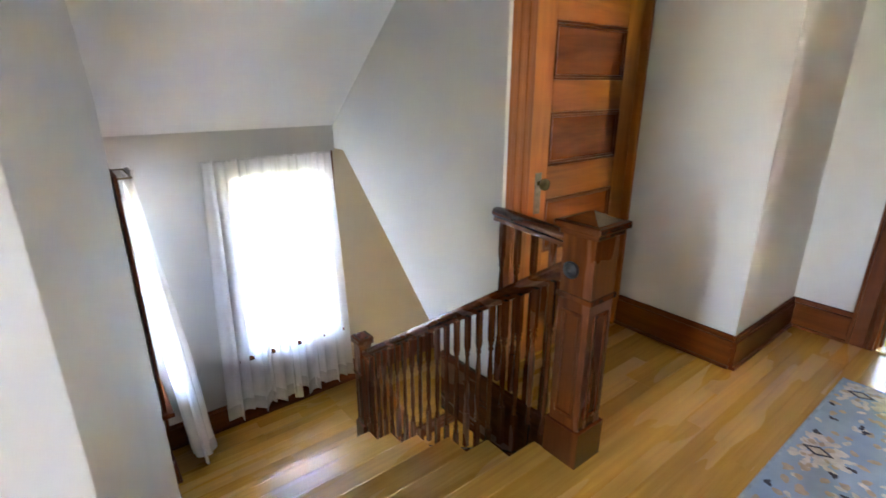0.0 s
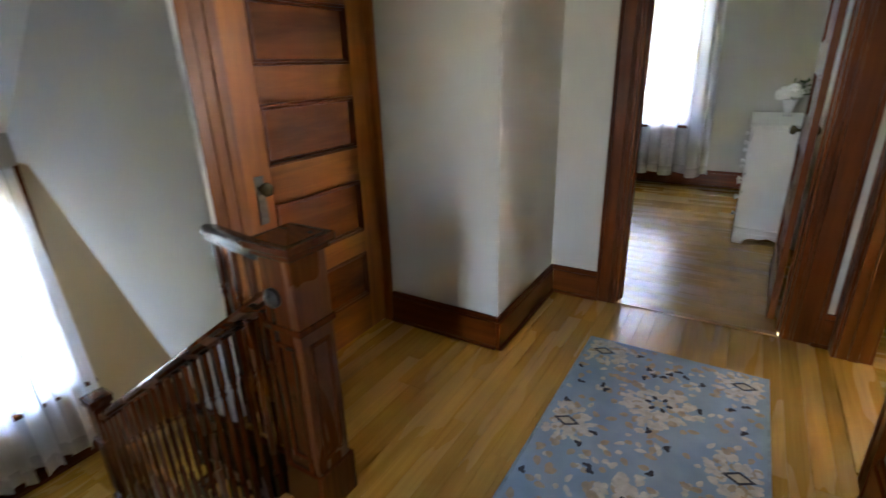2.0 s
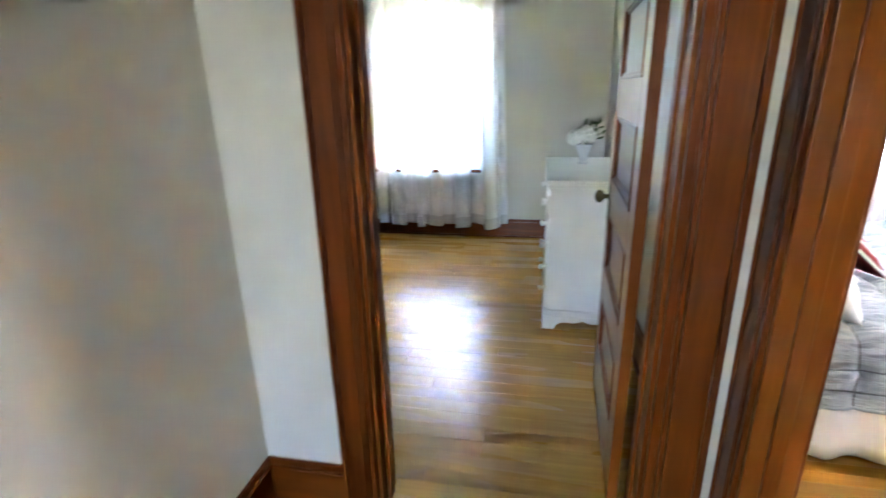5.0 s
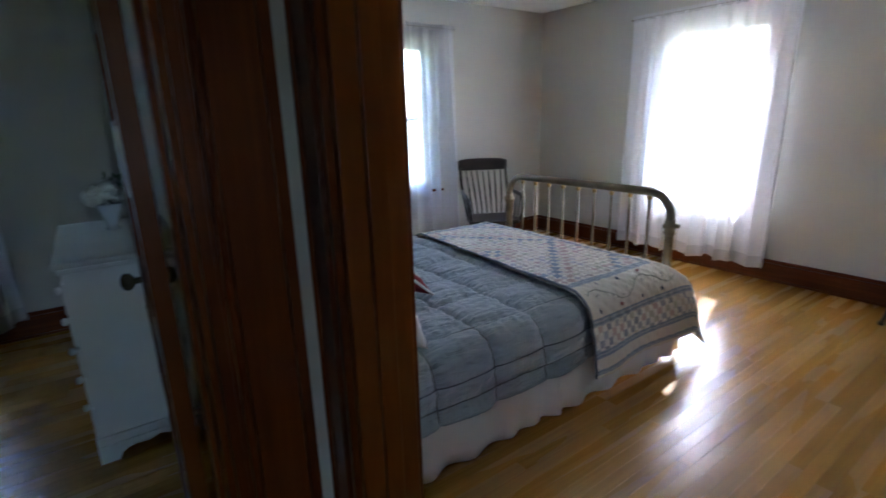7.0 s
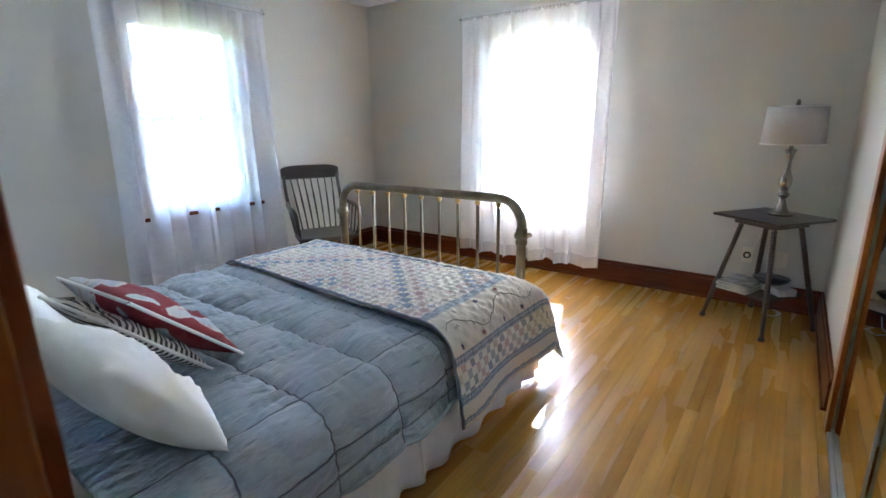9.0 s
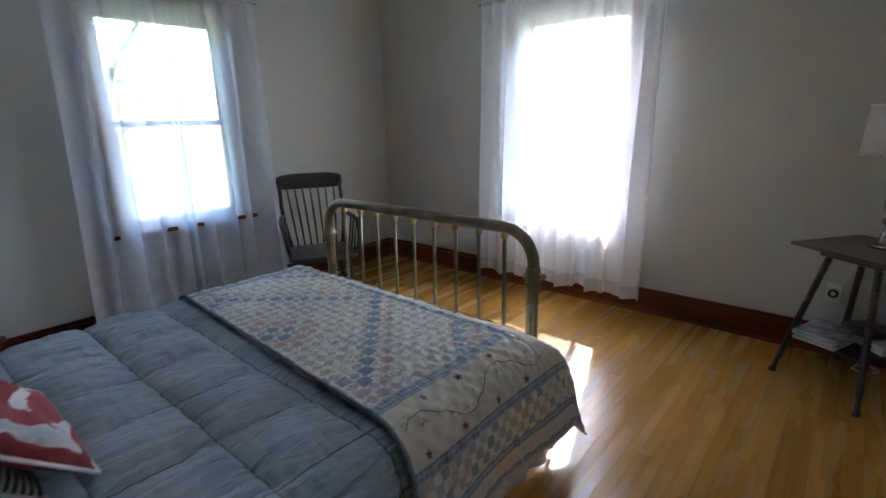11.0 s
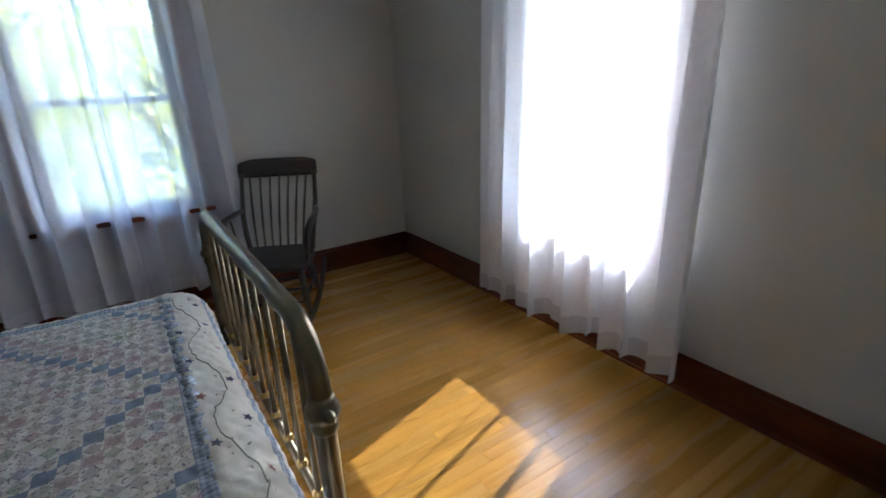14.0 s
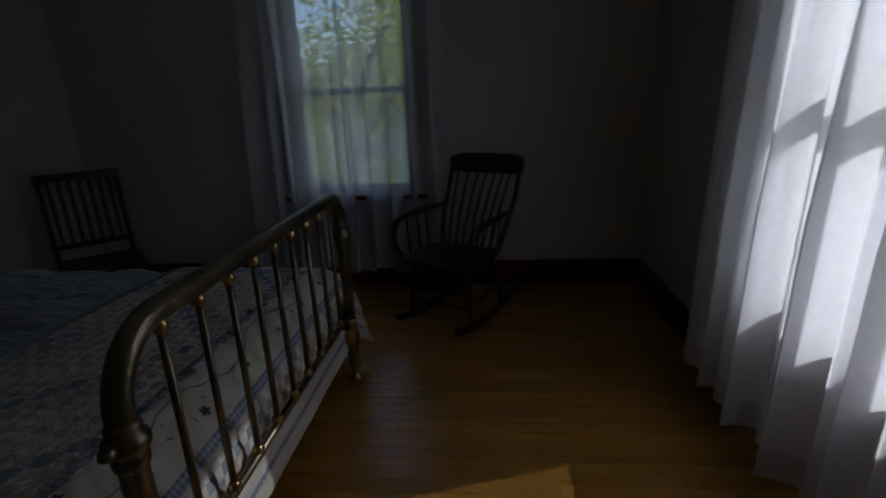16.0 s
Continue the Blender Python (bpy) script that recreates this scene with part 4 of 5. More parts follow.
    four = n.mix(n.math("MULTIPLY", par2, 0.75), cream, n.ramp(rnd2, [(0.0, (0.24, 0.27, 0.35)), (0.22, (0.52, 0.36, 0.33)), (0.40, (0.46, 0.45, 0.36)), (0.55, (0.30, 0.33, 0.40)), (0.70, (0.56, 0.50, 0.42)), (0.88, (0.17, 0.19, 0.27))], True))
    along = n.math("ADD", u, v)
    mid_ = n.math("MULTIPLY_ADD", n.math("SINE", n.math("MULTIPLY", along, 17.0)), 0.026, 0.375)
    off = n.math("ABSOLUTE", n.math("SUBTRACT", e, mid_))
    bud = n.math("MULTIPLY", n.math("LESS_THAN", off, 0.022), n.math("GREATER_THAN", n.noise(n.coords((1, 1, 1), "UV"), 48.0, 1.0), 0.66))
    border = n.mix(n.math("MULTIPLY", bud, 0.8), (0.70, 0.665, 0.585), (0.22, 0.20, 0.17))

    def band(lo, hi, colour, under):
        m1 = n.math("GREATER_THAN", e, lo)
        m2 = n.math("LESS_THAN", e, hi)
        return n.mix(n.math("MULTIPLY", m1, m2), under, colour)
    col = band(-1.0, 0.47, border, body)
    col = band(0.47, 0.52, ging, col)
    col = band(0.255, 0.29, ging, col)
    col = band(0.13, 0.255, four, col)
    col = band(0.095, 0.13, ging, col)
    col = band(0.015, 0.04, ging, col)
    n.base(col)
    n.bump(n.math("ADD", n.noise(n.coords(which="UV"), 220.0), n.math("MULTIPLY", n.noise(n.coords(which="UV"), 45.0), 2.0)), 0.3, 0.004)
    return n.m


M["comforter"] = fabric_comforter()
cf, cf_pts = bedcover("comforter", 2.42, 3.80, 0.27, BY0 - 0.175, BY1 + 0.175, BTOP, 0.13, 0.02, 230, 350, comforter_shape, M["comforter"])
tagged(cf, "blue-grey box-stitched puffy comforter spread on the bed", "comforter")
QUILT_SIDE = (0.17, BY0 - 0.18, BY1 + 0.18, BTOP + 0.018, 0.15, 0.045)
total_q = cross_section(*QUILT_SIDE)[1][-1]
QU0, QU1, QDROP = 3.575, 4.515, 0.33
M["quilt"] = fabric_quilt(QU1 - QU0 + QDROP, float(total_q))
ql, ql_pts = bedcover("patchwork_quilt", QU0, QU1, *QUILT_SIDE, 150, 220, quilt_shape, M["quilt"], QDROP, 0.15)
tagged(ql, "cream and blue patchwork quilt folded across the bed's foot", "quilt")


def piping(name, pts, r, material, parent, label):
    return part(name, sweep(bmesh.new(), pts, r, 6), material, parent, label)


M["binding"] = plain("dark_blue_binding", (0.16, 0.19, 0.25), 0.85, vary=0.1, size=40)
M["thread"] = plain("green_embroidery", (0.24, 0.26, 0.20), 0.9)
M["star"] = plain("navy_applique", (0.07, 0.08, 0.13), 0.9)
M["rose"] = plain("rose_applique", (0.36, 0.16, 0.15), 0.9)
piping("edge_binding", [p + Vector((0, 0, 0.004)) for p in ql_pts[0][::3]], 0.007, M["binding"], ql, "dark blue-grey binding")
piping("edge_piping", [r[0] for r in cf_pts[::3]], 0.007, M["comforter"], cf, "corded edge")
piping("hem_stitch", [r[24] + Vector((0, -0.004, 0)) for r in cf_pts[::3]], 0.003, M["binding"], cf, "stitched line above the hem")
for side_row in (0, 1):
    nv_ = len(ql_pts[0]) - 1

    def on_quilt(i, dist):
        j = int(dist / float(total_q) * nv_)
        j = max(1, min(nv_ - 1, j))
        j = nv_ - j if side_row else j
        r = ql_pts[max(0, min(len(ql_pts) - 2, i))]
        p = r[j]
        du_ = ql_pts[min(len(ql_pts) - 1, i + 1)][j] - p
        dv_ = r[j + 1] - r[j - 1]
        n_ = du_.cross(dv_).normalized()
        return p, n_, du_.normalized()
    pts = []
    for i in range(4, 96, 2):
        p, n_, _ = on_quilt(i, 0.38 + 0.04 * math.sin(i * 0.13))
        pts.append(p + n_ * 0.007)
    piping("embroidered_vine", pts, 0.0019, M["thread"], ql, "thin green embroidered vine")
    for k, i in enumerate(range(8, 92, 11)):
        p, n_, t_ = on_quilt(i, 0.38 + 0.06 * (1 if k % 2 else -1))
        b_ = n_.cross(t_)
        bm = bmesh.new()
        c0 = bm.verts.new(p + n_ * 0.013)
        ringv = []
        for q in range(10):
            rad = (0.020 if q % 2 == 0 else 0.009) * (0.8 if k % 3 == 2 else 1)
            a = q * math.pi / 5
            ringv.append(bm.verts.new(p + n_ * 0.011 + t_ * rad * math.cos(a) + b_ * rad * math.sin(a)))
        for q in range(10):
            bm.faces.new((c0, ringv[q], ringv[(q + 1) % 10]))
        part("applique_star", bm, M["rose"] if k % 3 == 2 else M["star"], ql, "small stitched flower")


# the vine over the foot
nv_ = len(ql_pts[0]) - 1
pts = []
for j in range(int(nv_ * 0.2), int(nv_ * 0.8), 2):
    i = int(98 + 4 * math.sin(j * 0.14))
    n_ = (ql_pts[i + 1][j] - ql_pts[i][j]).cross(ql_pts[i][j + 1] - ql_pts[i][j]).normalized()
    pts.append(ql_pts[i][j] + n_ * 0.007)
piping("embroidered_vine", pts, 0.0019, M["thread"], ql, "thin green embroidered vine")
for k, j in enumerate(range(int(nv_ * 0.22), int(nv_ * 0.78), 11)):
    i = 98 + (6 if k % 2 else -6)
    t_ = (ql_pts[i + 1][j] - ql_pts[i][j]).normalized()
    n_ = t_.cross(ql_pts[i][j + 1] - ql_pts[i][j]).normalized()
    b_ = n_.cross(t_)
    bm = bmesh.new()
    c0 = bm.verts.new(ql_pts[i][j] + n_ * 0.013)
    ringv = []
    for q in range(10):
        rad = 0.019 if q % 2 == 0 else 0.009
        a = q * math.pi / 5
        ringv.append(bm.verts.new(ql_pts[i][j] + n_ * 0.011 + t_ * rad * math.cos(a) + b_ * rad * math.sin(a)))
    for q in range(10):
        bm.faces.new((c0, ringv[q], ringv[(q + 1) % 10]))
    part("applique_star", bm, M["rose"] if k % 3 == 1 else M["star"], ql, "small stitched flower")


def skirt(y, sgn):
    sk = thing("bed_skirt", "white gathered cotton bed skirt reaching the floor", "bed skirt", "bed skirts")
    for x0, x1, off, ph in ((2.44, 3.41, 0.0, 0.0), (3.385, 4.48, 0.010, 2.0)):
        bm = bmesh.new()
        nx, zs = 80, (0.025, 0.08, 0.15, 0.24, 0.34)
        rows = []
        for j, z in enumerate(zs):
            k = 1 - j / 4
            row = []
            for i in range(nx + 1):
                q = i * 0.42 + ph
                end = 0.012 * max(0.0, 1 - min(i, nx - i) / 4) * k
                d = off + 0.006 + 0.012 * k + 0.015 * k * math.sin(q + 1.3 * math.sin(q * 0.21)) + end
                row.append(bm.verts.new((x0 + (x1 - x0) * i / nx, y + sgn * d, z + (0.006 * math.sin(i * 0.3 + ph) - end * 0.4) * k)))
            rows.append(row)
        for j in range(4):
            for i in range(nx):
                bm.faces.new((rows[j][i], rows[j][i + 1], rows[j + 1][i + 1], rows[j + 1][i])).smooth = True
        pn = part("skirt_panel", bm, M["skirt"], sk)
        so = pn.modifiers.new("thickness", "SOLIDIFY")
        so.thickness = 0.003
    return sk


skirt(BY0 - 0.15, -1)
skirt(BY1 + 0.15, 1)


def pillow(name, label, w, d, h, at, material, piping=None, side=None):
    bm = bmesh.new()
    n = 26
    tops, bots = [], []
    for i in range(n + 1):
        a, b = [], []
        for j in range(n + 1):
            u, v = i / n * 2 - 1, j / n * 2 - 1
            puff = max(0.0, (1 - abs(u) ** 2.6) * (1 - abs(v) ** 2.6)) ** 0.55
            pull = 1 - 0.07 * (abs(u) * abs(v)) - 0.05 * (1 - abs(u) * abs(v))
            x, y = u * w / 2 * pull, v * d / 2 * pull
            wr = nz(u * 3, v * 3, w) * 0.018 + nz(u * 9 + v * 3, v * 4, d) * 0.012 + nz(u * 5, v * 15, d) * 0.006
            a.append(bm.verts.new((x, y, h / 2 * puff + wr * puff)))
            b.append(a[-1] if i in (0, n) or j in (0, n) else bm.verts.new((x, y, -h / 2 * puff * 0.8)))
        tops.append(a)
        bots.append(b)
    for i in range(n):
        for j in range(n):
            bm.faces.new((tops[i][j], tops[i + 1][j], tops[i + 1][j + 1], tops[i][j + 1])).smooth = True
            bm.faces.new((bots[i][j + 1], bots[i + 1][j + 1], bots[i + 1][j], bots[i][j])).smooth = True
    rim = [t[0].co.copy() for t in tops] + [v.co.copy() for v in tops[-1][1:]] + [t[-1].co.copy() for t in tops[-2::-1]] + [v.co.copy() for v in tops[0][-2::-1]]
    p = thing(name, label, "pillow", at=at)
    part("cushion", bm, material, p)
    if piping:
        part("piping", sweep(bmesh.new(), rim, 0.006, 6, False), piping, p, "white corded piping")
    return p


def red_floral():
    n = Net("red_floral_cotton", 0.8)
    v = n.coords()
    f = n.noise(v, 5.2, 1.5, 0.4, 1.1)
    g = n.noise(v, 24.0, 2.0)
    col = n.ramp(f, [(0.0, (0.21, 0.018, 0.028)), (0.52, (0.24, 0.022, 0.032)), (0.532, (0.62, 0.60, 0.58)), (0.72, (0.30, 0.38, 0.52))])
    n.base(n.mix(n.math("MULTIPLY", n.math("GREATER_THAN", g, 0.63), 0.35), col, (0.35, 0.10, 0.10)))
    n.bump(n.noise(v, 150.0), 0.3, 0.002)
    return n.m


def stripes():
    n = Net("black_white_ticking", 0.8)
    w = n.node("TexWave", Vector=n.coords(), Scale=16.0, Distortion=1.5)
    n.base(n.ramp(w.outputs[0], [(0.0, (0.04, 0.04, 0.05)), (0.5, (0.62, 0.61, 0.58))], True))
    return n.m


M["red"] = red_floral()
M["stripes"] = stripes()
pillow("bed_pillow", "plump white pillow at the head of the bed", 0.46, 0.58, 0.20, pose(2.565, 4.38, 0.725, 0, 54, 2), M["pillow"])
pillow("bed_pillow", "plump white pillow at the far side of the bed", 0.44, 0.64, 0.19, pose(2.60, 5.36, 0.69, 0, 40, -3), M["pillow"])
pillow("striped_pillow", "black and white striped pillow under the red one", 0.42, 0.52, 0.10, pose(2.745, 4.77, 0.705, -2, 44, 1), M["stripes"], M["pillow"])
pillow("red_pillow", "dark red floral throw pillow with white piping", 0.47, 0.56, 0.14, pose(2.828, 4.770, 0.740, -2, 42, 0), M["red"], M["pillow"])


# ---- rocking chair ----
def curve(p, q, bow, n=8):
    p, q, b = Vector(p), Vector(q), Vector(bow)
    return [p.lerp(q, i / n) + b * (4 * i / n * (1 - i / n)) for i in range(n + 1)]


def turned(bm, p, q, r, n=8, beads=True):
    prof = [(0, 0.6), (0.06, 0.8), (0.1, 0.55), (0.14, 0.9), (0.3, 1.1), (0.5, 1.15), (0.7, 1.0), (0.84, 0.8), (0.88, 1.15), (0.91, 0.6), (1, 0.65)] if beads else [(0, 0.75), (0.5, 1.1), (1, 0.75)]
    return lathe(bm, [(t, r * k) for t, k in prof], p, q, n)


def rocking_chair(at):
    c = thing("rocking_chair", "black painted wooden rocking chair with spindle back", "chair", at=at)
    D = M["dark"]
    bm = bmesh.new()
    outline = [(-0.215, 0.21), (-0.255, 0.05), (-0.262, -0.17), (-0.235, -0.235), (-0.1, -0.250), (0.1, -0.250), (0.235, -0.235), (0.262, -0.17), (0.255, 0.05), (0.215, 0.21)]
    prism(bm, outline, 2, 0.392, 0.428)
    bmesh.ops.bevel(bm, geom=list(bm.edges), offset=0.010, segments=2, affect="EDGES")
    part("seat", bm, D[0], c)
    bm = bmesh.new()
    nx = 18
    rows = []
    for k, (z, dy) in enumerate(((0.865, 0.0), (0.89, 0.005), (0.96, 0.018), (0.992, 0.026))):
        rows.append([])
        for i in range(nx + 1):
            u = i / nx * 2 - 1
            wx = 0.272 * (1.0 if k < 3 else 0.985)
            zz = z - (0.022 * abs(u) ** 6 if k == 3 else 0) + (0.012 * abs(u) ** 4 if k == 0 else 0)
            rows[k].append((u * wx, 0.41 + dy + 0.045 * (1 - u * u), zz))
    fr = [[bm.verts.new(p) for p in r] for r in rows]
    bk = [[bm.verts.new((p[0], p[1] + 0.022, p[2])) for p in r] for r in rows]
    for k in range(3):
        for i in range(nx):
            bm.faces.new((fr[k][i], fr[k][i + 1], fr[k + 1][i + 1], fr[k + 1][i])).smooth = True
            bm.faces.new((bk[k][i + 1], bk[k][i], bk[k + 1][i], bk[k + 1][i + 1])).smooth = True
        for i in (0, nx):
            bm.faces.new((fr[k][i], fr[k + 1][i], bk[k + 1][i], bk[k][i]))
    for k in (0, 3):
        for i in range(nx):
            bm.faces.new((fr[k][i], fr[k][i + 1], bk[k][i + 1], bk[k][i]))
    part("crest_rail", bm, D[0], c)
    for s in (-1, 1):
        part("back_post", sweep(bmesh.new(), [(s * 0.205, 0.195, 0.41), (s * 0.225, 0.225, 0.50), (s * 0.245, 0.285, 0.62), (s * 0.252, 0.345, 0.72), (s * 0.252, 0.40, 0.84), (s * 0.25, 0.425, 0.90)], [0.017, 0.018, 0.018, 0.016, 0.015, 0.014], 10), D[2], c)
    for i in range(7):
        u = (i - 3) / 3.0
        part("back_spindle", sweep(bmesh.new(), curve((u * 0.155, 0.195, 0.42), (u * 0.195, 0.455 - 0.045 * u * u, 0.875), (0, -0.02, 0)), [0.0075] * 3 + [0.009] * 3 + [0.007] * 3, 8), D[2], c)
    for s in (-1, 1):
        arm = [(s * 0.25, 0.32, 0.665), (s * 0.272, 0.20, 0.665), (s * 0.285, 0.02, 0.665), (s * 0.283, -0.12, 0.662), (s * 0.278, -0.20, 0.640), (s * 0.272, -0.235, 0.590), (s * 0.262, -0.235, 0.50), (s * 0.245, -0.20, 0.425)]
        part("armrest", sweep(bmesh.new(), arm, [0.014, 0.018, 0.021, 0.022, 0.021, 0.018, 0.015, 0.014], 10), D[1], c)
        for t in (-0.11, 0.0, 0.10):
            part("arm_spindle", sweep(bmesh.new(), [(s * 0.243, t - 0.01, 0.425), (s * 0.278, t + 0.01, 0.655)], 0.0075, 8), D[2], c)
        rk = []
        for i in range(15):
            y = -0.33 + 0.95 * i / 14
            rk.append((s * 0.215, y, 0.022 + 0.42 * (y - 0.04) ** 2))
        bm = bmesh.new()
        w = 0.013
        prev = None
        for x, y, z in rk:
            r4 = [bm.verts.new((x + a * w, y, z + b)) for a, b in ((-1, -0.021), (1, -0.021), (1, 0.021), (-1, 0.021))]
            if prev:
                for i in range(4):
                    bm.faces.new((prev[i], prev[(i + 1) % 4], r4[(i + 1) % 4], r4[i]))
            else:
                bm.faces.new(r4[::-1])
            prev = r4
        bm.faces.new(prev)
        part("rocker", bm, D[1], c)
        part("leg", turned(bmesh.new(), (s * 0.215, -0.17, 0.055), (s * 0.19, -0.155, 0.40), 0.020, 10), D[2], c)
        part("leg", turned(bmesh.new(), (s * 0.215, 0.24, 0.055), (s * 0.165, 0.15, 0.40), 0.020, 10), D[2], c)
        part("stretcher", turned(bmesh.new(), (s * 0.207, -0.165, 0.17), (s * 0.20, 0.21, 0.18), 0.011, 8, False), D[1], c)
    part("stretcher", turned(bmesh.new(), (-0.205, -0.165, 0.24), (0.205, -0.165, 0.24), 0.012, 8), D[0], c)
    part("stretcher", turned(bmesh.new(), (-0.205, -0.168, 0.15), (0.205, -0.168, 0.15), 0.011, 8, False), D[0], c)
    part("stretcher", turned(bmesh.new(), (-0.195, 0.215, 0.17), (0.195, 0.215, 0.17), 0.011, 8, False), D[0], c)
    return c


rocking_chair(pose(5.033, 6.400, 0.0, 0, 0, -28.5))


# ---- dark spool chair in the corner behind the bed ----
def spool_chair(at):
    c = thing("spindle_chair", "dark wooden chair with bobbin-turned spindle back", "chair", at=at)
    D = M["brown_table"]

    def bobbin(p, q, r, n=12):
        prof = []
        for i in range(n):
            prof += [(i / n, r * 0.6), ((i + 0.25) / n, r), ((i + 0.7) / n, r)]
        prof.append((1, r * 0.6))
        return lathe(bmesh.new(), prof, p, q, 8)
    part("seat", boxes((-0.27, -0.24, 0.40, 0.27, 0.22, 0.435), bevel=0.01), D[0], c)
    for s in (-1, 1):
        part("back_post", bobbin((s * 0.25, 0.20, 0.0), (s * 0.25, 0.30, 1.0), 0.021, 22), D[2], c)
        part("leg", bobbin((s * 0.24, -0.21, 0.0), (s * 0.24, -0.20, 0.40), 0.019, 9), D[2], c)
        part("stretcher", sweep(bmesh.new(), [(s * 0.245, -0.205, 0.18), (s * 0.25, 0.22, 0.18)], 0.012, 8), D[1], c)
    part("top_rail", boxes((-0.275, 0.278, 0.955, 0.275, 0.315, 1.01), bevel=0.008), D[0], c)
    part("lower_rail", boxes((-0.24, 0.235, 0.50, 0.24, 0.262, 0.535), bevel=0.006), D[0], c)
    for i in range(7):
        x = -0.195 + i * 0.065
        part("spindle", bobbin((x, 0.248, 0.53), (x, 0.296, 0.96), 0.015, 11), D[2], c)
    part("stretcher", sweep(bmesh.new(), [(-0.24, -0.205, 0.22), (0.24, -0.205, 0.22)], 0.012, 8), D[0], c)
    return c


spool_chair(pose(2.74, 6.33, 0, 0, 0, 46) @ Matrix.Diagonal((0.86, 1, 0.97, 1)))

# ---- lamp table ----
TC, TA = (5.962, 3.070), 99.0
tab = thing("lamp_table", "dark walnut square table with splayed turned legs", "table", at=pose(TC[0], TC[1], 0, 0, 0, TA - 45))
TB = M["brown_table"]
part("tabletop", boxes((-0.245, -0.245, 0.743, 0.245, 0.245, 0.762), bevel=0.006), TB[0], tab)
part("apron", boxes((-0.15, -0.15, 0.70, 0.15, 0.15, 0.743), bevel=0.004), TB[0], tab)
for sx, sy in ((1, 1), (1, -1), (-1, 1), (-1, -1)):
    bm = bmesh.new()
    prof = [(0, 0.017), (0.012, 0.021), (0.03, 0.019), (0.04, 0.012), (0.30, 0.0165), (0.36, 0.021), (0.38, 0.014), (0.40, 0.019)]
    for i in range(16):
        prof += [(0.42 + i * 0.034, 0.013), (0.432 + i * 0.034, 0.018), (0.445 + i * 0.034, 0.018)]
    prof += [(0.965, 0.014), (1, 0.016)]
    lathe(bm, prof, (sx * 0.235, sy * 0.235, 0), (sx * 0.115, sy * 0.115, 0.715), 10)
    part("leg", bm, TB[2], tab)
part("shelf", boxes((-0.165, -0.165, 0.225, 0.165, 0.165, 0.243), bevel=0.004), TB[0], tab)


def magazine(x, y, z, w, h, t, ang, mat, label):
    m = thing("magazine", label, "magazine", "magazines on the shelf", pose(x, y, z, 0, 0, ang))
    part("pages", boxes((-w / 2, -h / 2, 0.001, w / 2 - 0.002, h / 2 - 0.002, t - 0.001)), M["paper"], m)
    part("cover", boxes((-w / 2, -h / 2, t - 0.001, w / 2, h / 2, t), (-w / 2, -h / 2, 0, w / 2, h / 2, 0.001), (-w / 2 - 0.001, -h / 2, 0, -w / 2, h / 2, t)), mat, m)


mz = 0.2432
for i, (t, a, mt) in enumerate(((0.014, 8, "paper"), (0.010, 14, "cover"), (0.012, 4, "paper"), (0.008, 18, "cover"), (0.010, 9, "cover"))):
    magazine(TC[0] - 0.02, TC[1] + 0.12, mz, 0.20, 0.26, t, a + 60, M[mt], ("grey printed magazine lying in a stack", "pale magazine lying in a stack")[mt == "paper"])
    mz += t + 0.0004
bx = thing("flat_box", "white cardboard box on the table's shelf", "box", at=pose(TC[0] - 0.005, TC[1] - 0.10, 0.2432, 0, 0, 40))
part("carton", boxes((-0.085, -0.06, 0, 0.085, 0.06, 0.045), bevel=0.002), M["paper"], bx)
part("label_bar", boxes((-0.05, -0.0606, 0.012, 0.02, -0.0602, 0.030)), M["cover"], bx)
bowl = thing("bowl", "black round bowl on the table's shelf", "bowl", at=pose(TC[0] + 0.02, TC[1] - 0.05, 0.289))
prof = [(0.0, 0.03), (0.004, 0.05), (0.02, 0.085), (0.042, 0.108), (0.046, 0.110), (0.044, 0.104), (0.022, 0.08), (0.010, 0.03), (0.009, 0.001)]
part("vessel", lathe(bmesh.new(), prof, n=28), M["black"], bowl)

# ---- table lamp ----
lamp = thing("table_lamp", "brushed nickel table lamp with grey drum shade", "lamp", at=pose(TC[0] + 0.05, TC[1] - 0.04, 0.7622))
prof = [(0, 0.070), (0.012, 0.071), (0.018, 0.066), (0.024, 0.050), (0.05, 0.032), (0.085, 0.021), (0.11, 0.016), (0.125, 0.030), (0.135, 0.034), (0.145, 0.028), (0.155, 0.018), (0.17, 0.024), (0.20, 0.036), (0.225, 0.040), (0.25, 0.034), (0.29, 0.018), (0.34, 0.015), (0.39, 0.022), (0.42, 0.034), (0.425, 0.030), (0.43, 0.012), (0.47, 0.010), (0.475, 0.001)]
part("lamp_base", lathe(bmesh.new(), prof, n=24), M["nickel"], lamp)
bm = bmesh.new()
rings = []
for r, z in ((0.172, 0.455), (0.161, 0.695), (0.158, 0.695), (0.169, 0.455)):
    rings.append(ring(bm, Vector((0, 0, z)), Vector((1, 0, 0)), Vector((0, 1, 0)), r, 40))
for a, b in zip(rings, rings[1:] + rings[:1]):
    for i in range(40):
        bm.faces.new((a[i], a[(i + 1) % 40], b[(i + 1) % 40], b[i])).smooth = True
shade = part("shade", bm, M["shade"], lamp)
for r, z in ((0.174, 0.460), (0.163, 0.690)):
    bm = bmesh.new()
    for i in range(64):
        a = 2 * math.pi * i / 64
        bmesh.ops.create_icosphere(bm, subdivisions=1, radius=0.0055, matrix=Matrix.Translation((r * math.cos(a), r * math.sin(a), z)))
    part("bead_trim", bm, M["bead"], shade, "row of clear beads")
